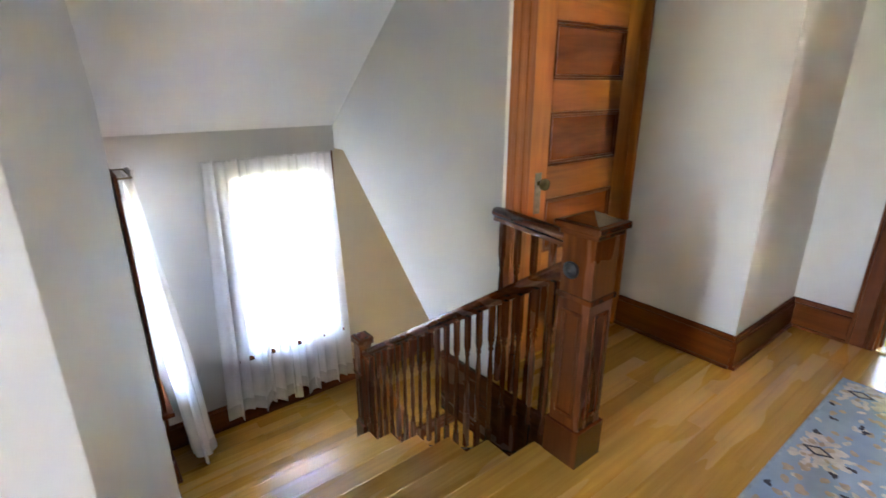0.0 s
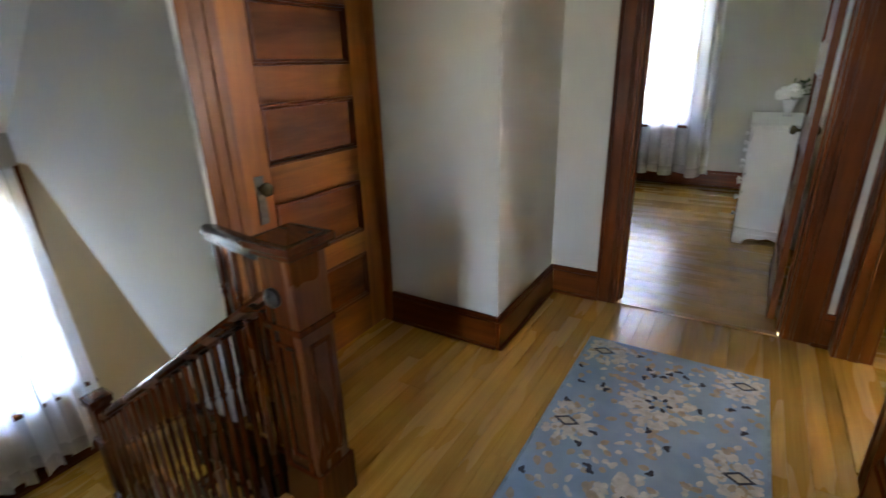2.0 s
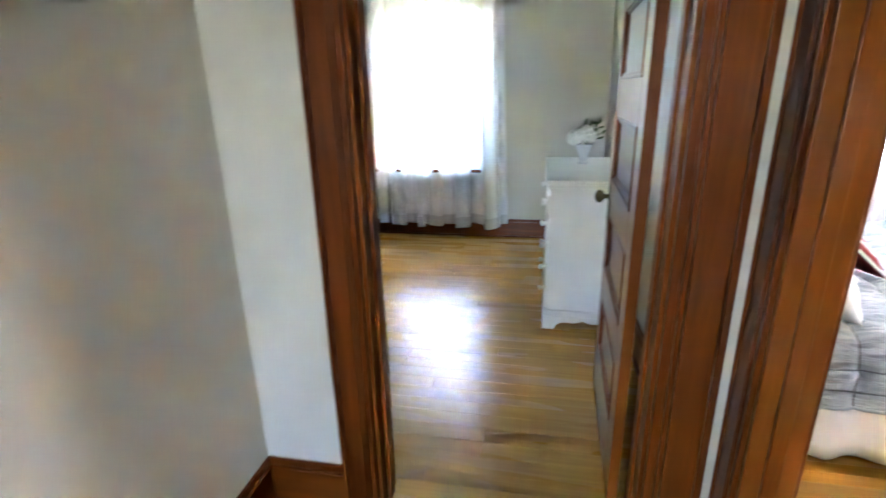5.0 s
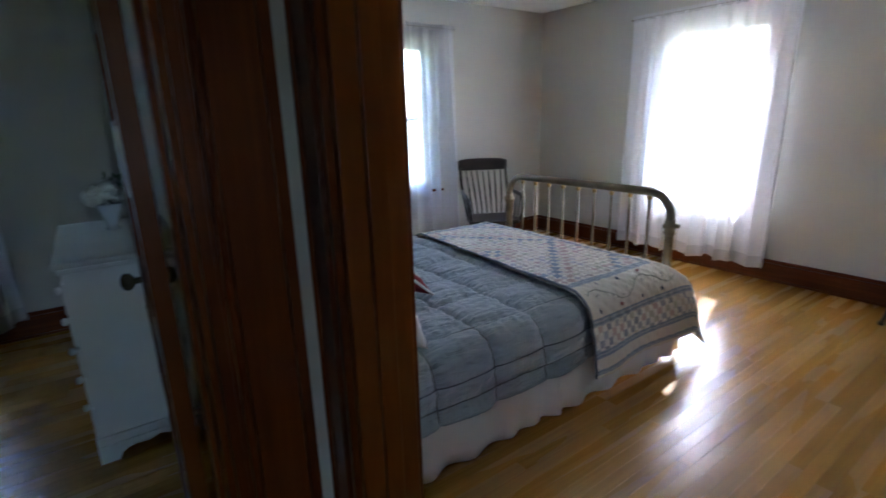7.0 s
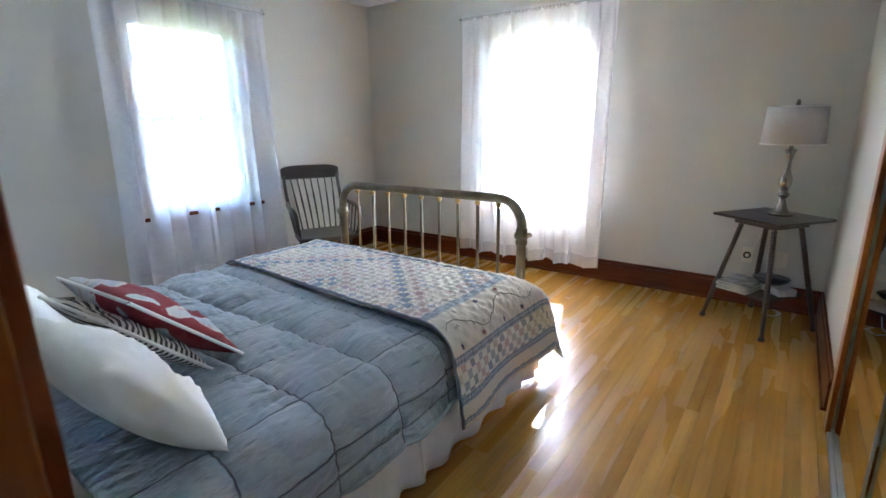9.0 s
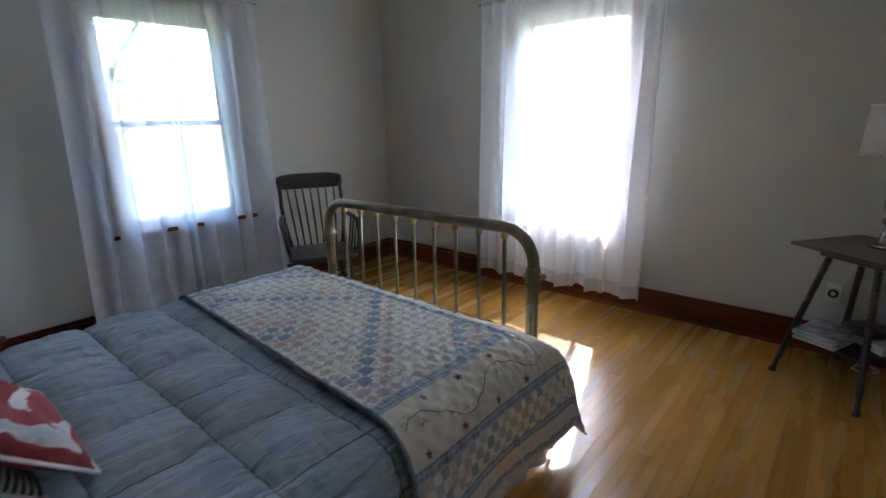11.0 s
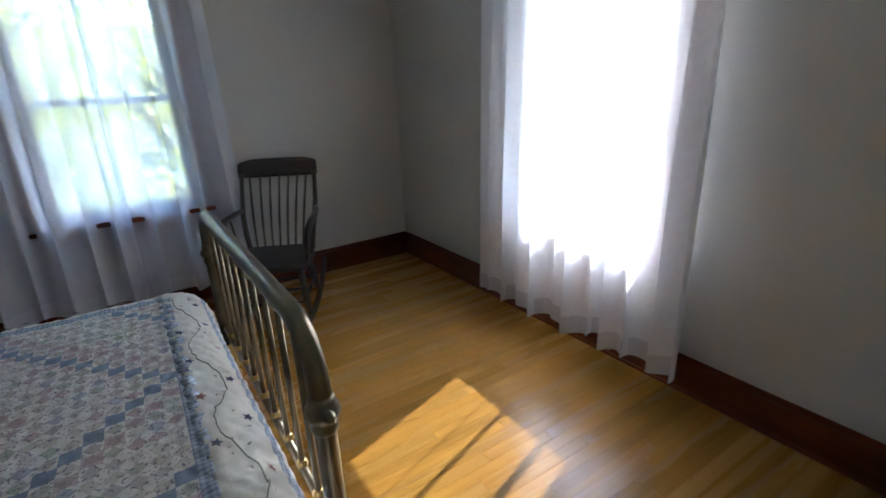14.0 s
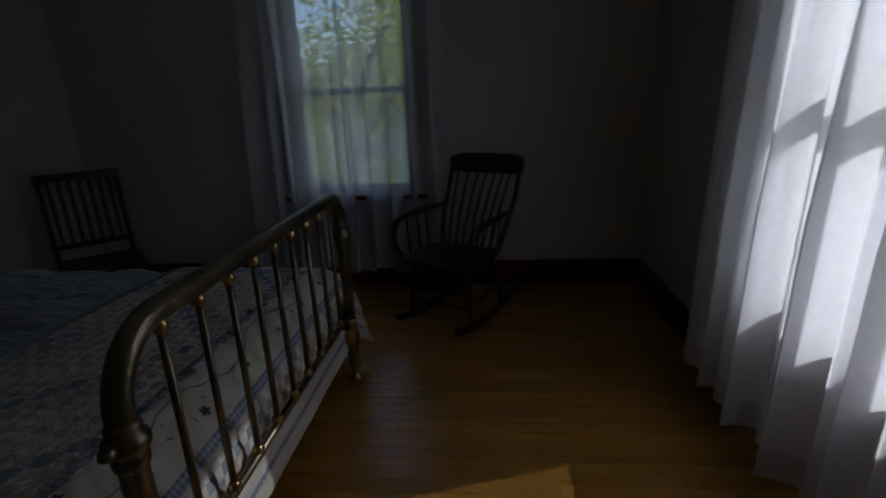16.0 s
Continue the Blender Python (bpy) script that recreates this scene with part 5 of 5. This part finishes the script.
part("finial", lathe(bmesh.new(), [(0.47, 0.004), (0.69, 0.004), (0.70, 0.012), (0.712, 0.014), (0.72, 0.009), (0.726, 0.012), (0.735, 0.001)], n=10), M["nickel"], lamp)
bm = bmesh.new()
for a in (0.5, 0.5 + math.pi * 2 / 3, 0.5 + math.pi * 4 / 3):
    sweep(bm, [(0, 0, 0.68), (0.160 * math.cos(a), 0.160 * math.sin(a), 0.69)], 0.002, 5)
part("spider", bm, M["nickel"], lamp)
cable = tagged(part("cable", sweep(bmesh.new(), [(6.085, 3.03, 0.766), (6.22, 3.06, 0.75), (6.30, 3.12, 0.60), (6.315, 3.16, 0.45), (6.320, 3.175, 0.392)], 0.003, 6), M["ivory"]), "thin white lamp cord running to the outlet", "cord")
cable = tagged(part("cable", sweep(bmesh.new(), [(6.325, 3.00, 0.36), (6.30, 2.99, 0.18), (6.28, 3.02, 0.01), (6.20, 3.05, 0.004), (6.15, 2.98, 0.004), (6.24, 2.93, 0.004), (6.30, 2.98, 0.004)], 0.003, 6), M["ivory"]), "loose white cord lying on the floor", "cord")


def outlet(y, z, timer):
    o = thing("wall_outlet", "ivory wall outlet plate" + (" with a round plug-in timer" if timer else ""), "outlet", "wall outlets", pose(ROOM_X1, y, z))
    part("cover_plate", boxes((-0.006, -0.036, -0.058, 0, 0.036, 0.058), bevel=0.002), M["ivory"], o)
    for dz in (-0.02, 0.02):
        part("socket", boxes((-0.0075, -0.016, dz - 0.013, -0.0062, 0.016, dz + 0.013), bevel=0.0006), M["ivory"], o)
    if timer:
        t = part("timer", boxes((-0.040, -0.032, -0.030, -0.008, 0.032, 0.045), bevel=0.004), M["ivory"], o, "white plug-in timer")
        part("dial", sweep(bmesh.new(), [(-0.0405, 0, 0.008), (-0.046, 0, 0.008)], 0.026, 20), M["black"], t, "black timer dial")
        part("dial_centre", sweep(bmesh.new(), [(-0.0465, 0, 0.008), (-0.050, 0, 0.008)], 0.013, 16), M["ivory"], t)


outlet(3.195, 0.385, True)
outlet(2.98, 0.375, False)

# ---- dresser in the second room ----
DX0, DX1, DY0, DY1, DZ = 1.545, 2.02, 5.02, 5.98, 0.93
dr = thing("dresser", "white painted chest of drawers with bracket feet", "dresser")
W = M["white_paint"]
part("body", boxes((DX0 + 0.012, DY0 + 0.008, 0.10, DX1, DY1 - 0.008, DZ - 0.028), bevel=0.003), W, dr)
part("top", boxes((DX0 - 0.02, DY0 - 0.02, DZ - 0.024, DX1, DY1 + 0.02, DZ), bevel=0.006), W, dr)
part("cornice", boxes((DX0 - 0.008, DY0 - 0.008, DZ - 0.048, DX1, DY1 + 0.008, DZ - 0.025), bevel=0.006), W, dr)
bm = bmesh.new()
for i in range(60):
    y = DY0 + 0.005 + (DY1 - DY0 - 0.01) * i / 60
    box(bm, DX0 + 0.004, y, DZ - 0.060, DX0 + 0.0118, y + 0.008, DZ - 0.049)
for i in range(30):
    x = DX0 + 0.015 + 0.45 * i / 30
    box(bm, x, DY0, DZ - 0.060, x + 0.008, DY0 + 0.0078, DZ - 0.049)
part("dentil_trim", bm, W, dr)
n = 5
for i in range(n):
    z0 = 0.125 + (DZ - 0.21) * i / n
    z1 = 0.125 + (DZ - 0.21) * (i + 1) / n - 0.014
    dw = part("drawer", boxes((DX0 - 0.004, DY0 + 0.035, z0, DX0 + 0.0118, DY1 - 0.035, z1), bevel=0.003), W, dr)
    for y in (DY0 + 0.2, DY1 - 0.2):
        bm = bmesh.new()
        prof = [(0, 0.009), (0.012, 0.008), (0.018, 0.016), (0.027, 0.018), (0.034, 0.012), (0.036, 0.001)]
        sweep(bm, [(DX0 - 0.004 - h, y, (z0 + z1) / 2) for h, _ in prof], [r for _, r in prof], 12)
        part("drawer_knob", bm, W, dw)
part("plinth", boxes((DX0 - 0.006, DY0 - 0.006, 0.085, DX1, DY1 + 0.006, 0.125), bevel=0.005), W, dr)


def bracket(p0, p1, along, c0, c1):
    """A scalloped apron with two feet, along x (0) or y (1)."""
    pts = [(p0, 0), (p0, 0.0849), (p1, 0.0849), (p1, 0), (p1 - 0.07, 0), (p1 - 0.085, 0.03), (p1 - 0.11, 0.045), (p1 - 0.14, 0.05)]
    m = (p0 + p1) / 2
    pts += [(m + 0.05, 0.045), (m, 0.062), (m - 0.05, 0.045)]
    pts += [(p0 + 0.14, 0.05), (p0 + 0.11, 0.045), (p0 + 0.085, 0.03), (p0 + 0.07, 0)]
    return prism(bmesh.new(), pts, 1 if along == 0 else 0, c0, c1)


part("bracket_foot", bracket(DX0 - 0.006, DX1, 0, DY0 - 0.006, DY0 + 0.014), W, dr)
part("bracket_foot", bracket(DY0 + 0.015, DY1 + 0.006, 1, DX0 - 0.006, DX0 + 0.014), W, dr)
part("bracket_foot", bracket(DX0 + 0.015, DX1, 0, DY1 - 0.014, DY1 + 0.006), W, dr)

VX, VY = 1.77, 5.66
vs = thing("flower_vase", "clear glass vase with white flowers on the dresser", "vase", at=pose(VX, VY, DZ + 0.0005))
prof = [(0, 0.030), (0.006, 0.034), (0.014, 0.022), (0.03, 0.026), (0.08, 0.040), (0.125, 0.058), (0.130, 0.060), (0.127, 0.054), (0.08, 0.035), (0.03, 0.018), (0.028, 0.001)]
part("vase_glass", lathe(bmesh.new(), prof, n=18), M["vase_glass"], vs)
rnd = random.Random(4)
for k, (x, y, z, r) in enumerate(((-0.045, -0.02, 0.175, 0.062), (0.03, 0.035, 0.185, 0.058), (0.005, -0.045, 0.205, 0.055), (-0.06, 0.045, 0.165, 0.05))):
    bm = bmesh.new()
    for i in range(130):
        a, b = rnd.uniform(0, 6.283), math.acos(rnd.uniform(-0.7, 1))
        d = Vector((math.sin(b) * math.cos(a), math.sin(b) * math.sin(a), math.cos(b)))
        u = d.orthogonal().normalized()
        w = d.cross(u)
        c = Vector((x, y, z)) + d * r * rnd.uniform(0.75, 1)
        s = 0.016
        q = rnd.uniform(0, 6.283)
        e1, e2 = u * math.cos(q) + w * math.sin(q), w * math.cos(q) - u * math.sin(q)
        vv = [bm.verts.new(c + e1 * s * i1 + e2 * s * j1 + d * 0.004 * k1) for i1, j1, k1 in ((-1, 0, 0), (0, -0.7, 1), (1, 0, 0), (0, 0.7, 1))]
        bm.faces.new(vv)
    part("blossom", bm, M["petal"], vs, "round white blossom")
bm = bmesh.new()
for i in range(46):
    a = rnd.uniform(-0.9, 1.6)
    c = Vector((0.055 * math.cos(a) + rnd.uniform(-0.02, 0.07), 0.05 * math.sin(a) + rnd.uniform(-0.03, 0.03), 0.18 + rnd.uniform(-0.02, 0.09)))
    d = Vector((rnd.uniform(-0.3, 1), rnd.uniform(-1, 1), rnd.uniform(0, 1))).normalized()
    u = d.orthogonal().normalized()
    vv = [bm.verts.new(c + d * p + u * q) for p, q in ((0, 0), (0.018, 0.010), (0.042, 0), (0.018, -0.010))]
    bm.faces.new(vv)
part("leaves", bm, M["leaf_dark"], vs)
part("stems", sweep(bmesh.new(), [(0, 0, 0.03), (0.01, 0, 0.17)], 0.008, 6), M["leaf_dark"], vs)

# ---- hall rug ----
RX0, RX1, RY0, RY1 = 0.975, 1.78, 1.10, 3.03


def rug_base():
    n = Net("rug_pile_blue", 0.95)
    v = n.coords()
    n.base(n.ramp(n.noise(v, 7.0, 5.0), [(0.3, (0.20, 0.275, 0.36)), (0.7, (0.27, 0.355, 0.45))]))
    n.bump(n.noise(v, 260.0), 0.6, 0.004)
    return n.m


def pile(name, c):
    return plain(name, c, 0.95, vary=0.22, size=30, bump=0.6)


rug = thing("hall_rug", "blue-grey woven rug with cream blossoms and dark leaves", "rug")
part("rug_ground", boxes((RX0, RY0, 0.0005, RX1, RY1, 0.009), bevel=0.003), rug_base(), rug)
part("edge_binding", boxes((RX0 - 0.006, RY0, 0.0005, RX0 + 0.006, RY1, 0.011), (RX1 - 0.006, RY0, 0.0005, RX1 + 0.006, RY1, 0.011), bevel=0.003), pile("rug_binding", (0.24, 0.31, 0.36)), rug)
rnd = random.Random(21)


def petal_flat(bm, cx, cy, a, r0, r1, w, z):
    spots = []
    for t, k in ((0, 0.25), (0.3, 0.8), (0.6, 1.0), (0.85, 0.75), (1, 0.1), (0.85, -0.75), (0.6, -1.0), (0.3, -0.8), (0, -0.25)):
        d = r0 + (r1 - r0) * t
        j = 1 + rnd.uniform(-0.15, 0.15)
        px, py = cx + math.cos(a) * d - math.sin(a) * w * k * j, cy + math.sin(a) * d + math.cos(a) * w * k * j
        if not (RX0 + 0.008 < px < RX1 - 0.008 and RY0 + 0.006 < py < RY1 - 0.006):
            return
        spots.append((px, py, z))
    bm.faces.new([bm.verts.new(p) for p in spots])


cream_bm, tan_bm, dark_bm = bmesh.new(), bmesh.new(), bmesh.new()
pale_pile = pile("rug_pile_pale", (0.42, 0.36, 0.27))
cx = (RX0 + RX1) / 2
blooms = []
for k in range(3):
    for sx in (-1, 0, 1):
        y = RY1 - 0.40 - 0.62 * k - (0.29 if sx == 0 else 0.0) + (0.30 if sx == 0 and k == 0 else 0)
        x = cx + sx * 0.31
        if sx == 0:
            y = RY1 - 0.43 - 0.62 * k
        else:
            y = RY1 - 0.12 - 0.60 * k
        blooms.append((x, y, 0.16 if sx == 0 else 0.125))
for x, y, r in blooms:
    if y < RY0 + 0.12:
        continue
    for i in range(110):
        a = rnd.uniform(0, 6.283)
        q = rnd.uniform(0.2, 0.82)
        petal_flat(cream_bm if i % 6 else tan_bm, x, y, a, r * q, r * (q + rnd.uniform(0.18, 0.34)), r * rnd.uniform(0.07, 0.13), 0.0094 + i * 4e-6)
    pale_bm = bmesh.new()
    if r > 0.14:
        for i in range(6):
            petal_flat(dark_bm, x, y, i * math.pi / 3, r * 0.16, r * 0.36, r * 0.06, 0.0102)
        for i in range(6):
            petal_flat(pale_bm, x, y, i * math.pi / 3, 0.0, r * 0.18, r * 0.05, 0.0104)
    else:
        for a, b in ((0.056, dark_bm), (0.036, pale_bm)):
            vv = [b.verts.new((x + dx * a * 1.0, y + dy * a * 0.62, 0.0102 + (0.0003 if b is pale_bm else 0))) for dx, dy in ((-1, 0), (0, -1), (1, 0), (0, 1))]
            b.faces.new(vv)
    part("flower_centre", pale_bm, pale_pile, rug, "pale woven flower centre")
for i in range(620):
    x, y = rnd.uniform(RX0 + 0.03, RX1 - 0.03), rnd.uniform(RY0 + 0.03, RY1 - 0.03)
    if any((x - a) ** 2 + (y - b) ** 2 < (r * 1.05) ** 2 for a, b, r in blooms):
        continue
    t = rnd.random()
    b, ln, w, z = ((tan_bm, 0.040, 0.014, 0.0096), (dark_bm, 0.030, 0.010, 0.0099), (cream_bm, 0.036, 0.011, 0.0093))[0 if t < 0.5 else 1 if t < 0.60 else 2]
    a = rnd.uniform(0, 6.283)
    petal_flat(b, x, y, a, 0, ln * rnd.uniform(0.7, 1.3), w, z + i * 2e-7)
    if b is dark_bm:
        petal_flat(b, x + ln * 0.5 * math.cos(a), y + ln * 0.5 * math.sin(a), a + 0.9, 0, ln * 0.9, w * 0.8, z + 0.0001 + i * 2e-7)
part("cream_blossoms", cream_bm, pile("rug_pile_cream", (0.50, 0.455, 0.39)), rug, "cream woven blossoms")
part("tan_leaves", tan_bm, pile("rug_pile_tan", (0.37, 0.29, 0.20)), rug, "tan woven leaves")
part("dark_leaves", dark_bm, pile("rug_pile_dark", (0.030, 0.032, 0.042)), rug, "dark woven leaves")


# ---- outdoors ----
def grass_mat():
    n = Net("lawn", 0.9)
    v = n.coords()
    n.base(n.ramp(n.noise(v, 0.6, 5.0), [(0.3, (0.07, 0.08, 0.035)), (0.7, (0.13, 0.13, 0.07))]))
    n.bump(n.noise(v, 12.0), 0.5, 0.05)
    return n.m


def leaf_mat(name, a, b):
    n = Net(name, 0.55)
    r = n.node("NewGeometry").outputs["Random Per Island"]
    n.base(n.ramp(r, [(0.0, a), (1.0, b)]))
    tr = n.t.nodes.new("ShaderNodeBsdfTranslucent")
    mx = n.t.nodes.new("ShaderNodeMixShader")
    n.put(tr.inputs[0], n.ramp(r, [(0.0, scaled(a, 2.0)), (1.0, scaled(b, 2.0))]))
    mx.inputs[0].default_value = 0.5
    n.t.links.new(n.p.outputs[0], mx.inputs[1])
    n.t.links.new(tr.outputs[0], mx.inputs[2])
    n.t.links.new(mx.outputs[0], n.t.nodes["Material Output"].inputs[0])
    return n.m


GZ = -3.3
struct("ground", boxes((-400, -400, GZ - 0.2, 400, 400, GZ)), grass_mat(), "grassy ground round the house", "ground")
struct("road", boxes((-60, 17.0, GZ, 60, 23.0, GZ + 0.02)), plain("asphalt", (0.06, 0.06, 0.062), 0.85, vary=0.2, size=3), "grey asphalt street beyond the window", "road")
M["bark"] = plain("bark", (0.10, 0.075, 0.055), 0.9, vary=0.3, size=9, bump=0.6)
M["leaves"] = leaf_mat("leaves_green", (0.14, 0.19, 0.02), (0.32, 0.34, 0.05))
M["leaves2"] = leaf_mat("leaves_yellowing", (0.18, 0.20, 0.03), (0.40, 0.36, 0.06))


def tree(x, y, h, spread, seed, mat, count=3600):
    r = random.Random(seed)
    t = thing("tree", "leafy street tree with green and yellowing leaves", "tree", "street trees", pose(x, y, GZ))
    bm = bmesh.new()
    sweep(bm, [(0, 0, -0.1), (0.05, 0.03, h * 0.2), (-0.05, 0.05, h * 0.45), (0.1, 0, h * 0.75)], [0.20, 0.16, 0.11, 0.04], 8)
    tips = []
    for i in range(13):
        z0 = h * r.uniform(0.22, 0.6)
        a = i * 2.4 + r.uniform(-0.3, 0.3)
        ln = spread * r.uniform(0.55, 1.0)
        e = Vector((math.cos(a) * ln, math.sin(a) * ln, z0 + h * r.uniform(0.08, 0.32)))
        m = Vector((0, 0, z0)).lerp(e, 0.5) + Vector((0, 0, 0.2))
        sweep(bm, [(0, 0, z0), m, e], [0.07, 0.045, 0.015], 6)
        tips += [e, m.lerp(e, 0.5), m]
    tips += [Vector((r.uniform(-0.4, 0.4), r.uniform(-0.4, 0.4), h * k)) for k in (0.72, 0.82, 0.92)]
    part("trunk", bm, M["bark"], t)
    verts, faces = [], []
    for i in range(count):
        c = r.choice(tips) + Vector((r.gauss(0, 0.5), r.gauss(0, 0.5), r.gauss(0, 0.42)))
        d = Vector((r.gauss(0, 1), r.gauss(0, 1), r.gauss(0, 0.7))).normalized()
        u = d.orthogonal().normalized()
        s = r.uniform(0.07, 0.13)
        k = len(verts)
        verts += [c, c + d * s * 0.6 + u * s * 0.38, c + d * s * 1.3, c + d * s * 0.6 - u * s * 0.38]
        faces.append((k, k + 1, k + 2, k + 3))
    me = bpy.data.meshes.new("crown")
    me.from_pydata([tuple(v) for v in verts], [], faces)
    me.materials.append(mat)
    ob = new("crown", me)
    ob.parent = t
    return t


tree(3.0, 12.2, 7.6, 2.4, 1, M["leaves"], 5200)
tree(5.6, 14.5, 8.4, 2.7, 2, M["leaves2"], 5200)
tree(2.6, 16.8, 10.0, 3.0, 21, M["leaves2"], 7000)
tree(0.2, 14.0, 8.0, 2.6, 3, M["leaves2"])
tree(-2.5, 16.0, 8.2, 2.6, 5, M["leaves"])
tree(9.2, 26.5, 9.0, 3.2, 6, M["leaves2"])
tree(3.5, 27.0, 9.5, 3.4, 7, M["leaves"])
tree(15.5, -1.0, 7.0, 2.4, 9, M["leaves"])
tree(17.0, 2.2, 6.4, 2.2, 10, M["leaves2"])
tree(-14.0, 5.5, 7.0, 2.4, 12, M["leaves2"])


def house(x, y, w, d, h, label):
    hs = thing("house", label, "house", at=pose(x, y, GZ))
    wm = plain("pale_siding", (0.42, 0.46, 0.52), 0.7, vary=0.06, size=2)
    part("wall", boxes((-w / 2, -d / 2, 0, w / 2, d / 2, h)), wm, hs)
    bm = prism(bmesh.new(), [(-d / 2 - 0.4, h), (d / 2 + 0.4, h), (0, h + 2.4)], 0, -w / 2 - 0.3, w / 2 + 0.3)
    part("roof", bm, plain("grey_shingles", (0.10, 0.10, 0.11), 0.9, vary=0.2, size=4), hs)
    for i in range(4):
        for z in (0.9, 3.5):
            x0 = -w / 2 + w * (i + 0.5) / 4
            f = part("window", boxes((x0 - 0.55, -d / 2 - 0.05, z, x0 + 0.55, -d / 2 + 0.01, z + 1.4)), M["white_paint"], hs)
            part("pane", boxes((x0 - 0.45, -d / 2 - 0.06, z + 0.1, x0 + 0.45, -d / 2 - 0.052, z + 1.3)), M["black"], f)


house(4.0, 34.0, 14.0, 8.0, 5.6, "pale blue-grey house across the street")


def car(x, y, colour, label):
    c = thing("car", label, "car", "parked cars", pose(x, y, GZ + 0.02))
    bm = prism(bmesh.new(), [(-2.2, 0.28), (-2.25, 0.7), (-1.5, 0.85), (1.6, 0.92), (2.2, 0.72), (2.2, 0.28)], 1, -0.86, 0.86)
    bmesh.ops.bevel(bm, geom=list(bm.edges), offset=0.09, segments=3, affect="EDGES")
    part("body", bm, plain("car_paint", colour, 0.2, 0.3, 0.05, coat=1.0), c)
    bm = prism(bmesh.new(), [(-1.0, 0.80), (-0.45, 1.36), (0.9, 1.40), (1.65, 0.85)], 1, -0.74, 0.74)
    bmesh.ops.bevel(bm, geom=list(bm.edges), offset=0.08, segments=3, affect="EDGES")
    part("cabin", bm, M["black"], c, "dark glazed cabin")
    for wx in (-1.4, 1.4):
        for wy in (-0.8, 0.8):
            part("wheel", sweep(bmesh.new(), [(wx, wy - 0.1, 0.32), (wx, wy + 0.1, 0.32)], 0.32, 16), M["black"], c)


car(5.2, 18.2, (0.55, 0.57, 0.6), "silver car parked on the street")
car(-0.6, 18.2, (0.08, 0.09, 0.12), "dark car parked on the street")

# ---- floorboards, each a piece of its floor ----
PLANKS = {}


def plank_mesh(ln, wd, axis):
    key = (round(ln, 3), round(wd, 4), axis)
    if key not in PLANKS:
        bm = bmesh.new()
        a, b = (ln, wd) if axis == 0 else (wd, ln)
        c = 0.0006
        lo = [bm.verts.new(p) for p in ((0, 0, -0.018), (a, 0, -0.018), (a, b, -0.018), (0, b, -0.018))]
        mi = [bm.verts.new(p) for p in ((0, 0, -c), (a, 0, -c), (a, b, -c), (0, b, -c))]
        hi = [bm.verts.new(p) for p in ((c, c, 0), (a - c, c, 0), (a - c, b - c, 0), (c, b - c, 0))]
        for p, q in ((lo, mi), (mi, hi)):
            for i in range(4):
                j = (i + 1) % 4
                bm.faces.new((p[i], p[j], q[j], q[i]))
        bm.faces.new(hi)
        PLANKS[key] = mesh_of("floorboard", bm, M["floor"][axis])
    return PLANKS[key]


def lay(name, label, x0, y0, x1, y1, z, axis, wd, seed, long=(0.6, 0.9, 1.2, 1.5, 1.8)):
    r = random.Random(seed)
    fl = struct(name, boxes((x0, y0, z - 0.05, x1, y1, z - 0.0165)), M["gap"], label, "floor")
    a0, a1, b0, b1 = (x0, x1, y0, y1) if axis == 0 else (y0, y1, x0, x1)
    count = max(1, round((b1 - b0) / wd))
    step = (b1 - b0) / count
    for i in range(count):
        b = b0 + step * i
        a = a0
        first = True
        while a < a1 - 0.02:
            ln = r.choice(long) * (r.choice((0.5, 0.75, 1.0)) if first else 1.0)
            first = False
            ln = round(ln, 2)
            if a1 - (a + ln) < 0.25:
                ln = round(a1 - a, 3)
            ob = new("floorboard", plank_mesh(ln - 0.0005, step - 0.0004, axis))
            ob.parent = fl
            ob.location = (a, b, z + r.choice((0, 0, 0.0001, -0.0001))) if axis == 0 else (b, a, z + r.choice((0, 0, 0.0001, -0.0001)))
            a += ln
    return fl


lay("floor_bedroom", "honey-coloured varnished oak strip floor", 2.20, 2.46, 6.35, 6.99, 0.0, 0, 0.058, 31, (0.7, 1.0, 1.3, 1.6, 2.0))
lay("floor_hall", "honey-coloured varnished oak strip floor of the hall", 0.42, -1.60, 2.06, 3.51, 0.0, 1, 0.074, 32, (1.2, 1.6, 2.0, 2.4))
lay("floor_closet_front", "honey-coloured oak floor in front of the closet", -0.15, 1.60, 0.42, 2.69, 0.0, 1, 0.074, 33, (1.2, 1.6))
lay("floor_room", "honey-coloured oak strip floor of the second room", -1.60, 3.65, 2.06, 6.99, 0.0, 0, 0.09, 34, (1.2, 1.6, 2.0))
lay("floor_landing", "honey-coloured oak floor of the stair landing", -2.01, 0.345, -1.10, 1.53, LAND_Z, 1, 0.08, 35)
struct("floor_landing_turn", boxes((-2.01, 1.53, LAND_Z - 0.05, -1.18, 2.69, LAND_Z), bevel=0.002), M["floor"][1], "oak landing at the turn of the stairs", "floor")
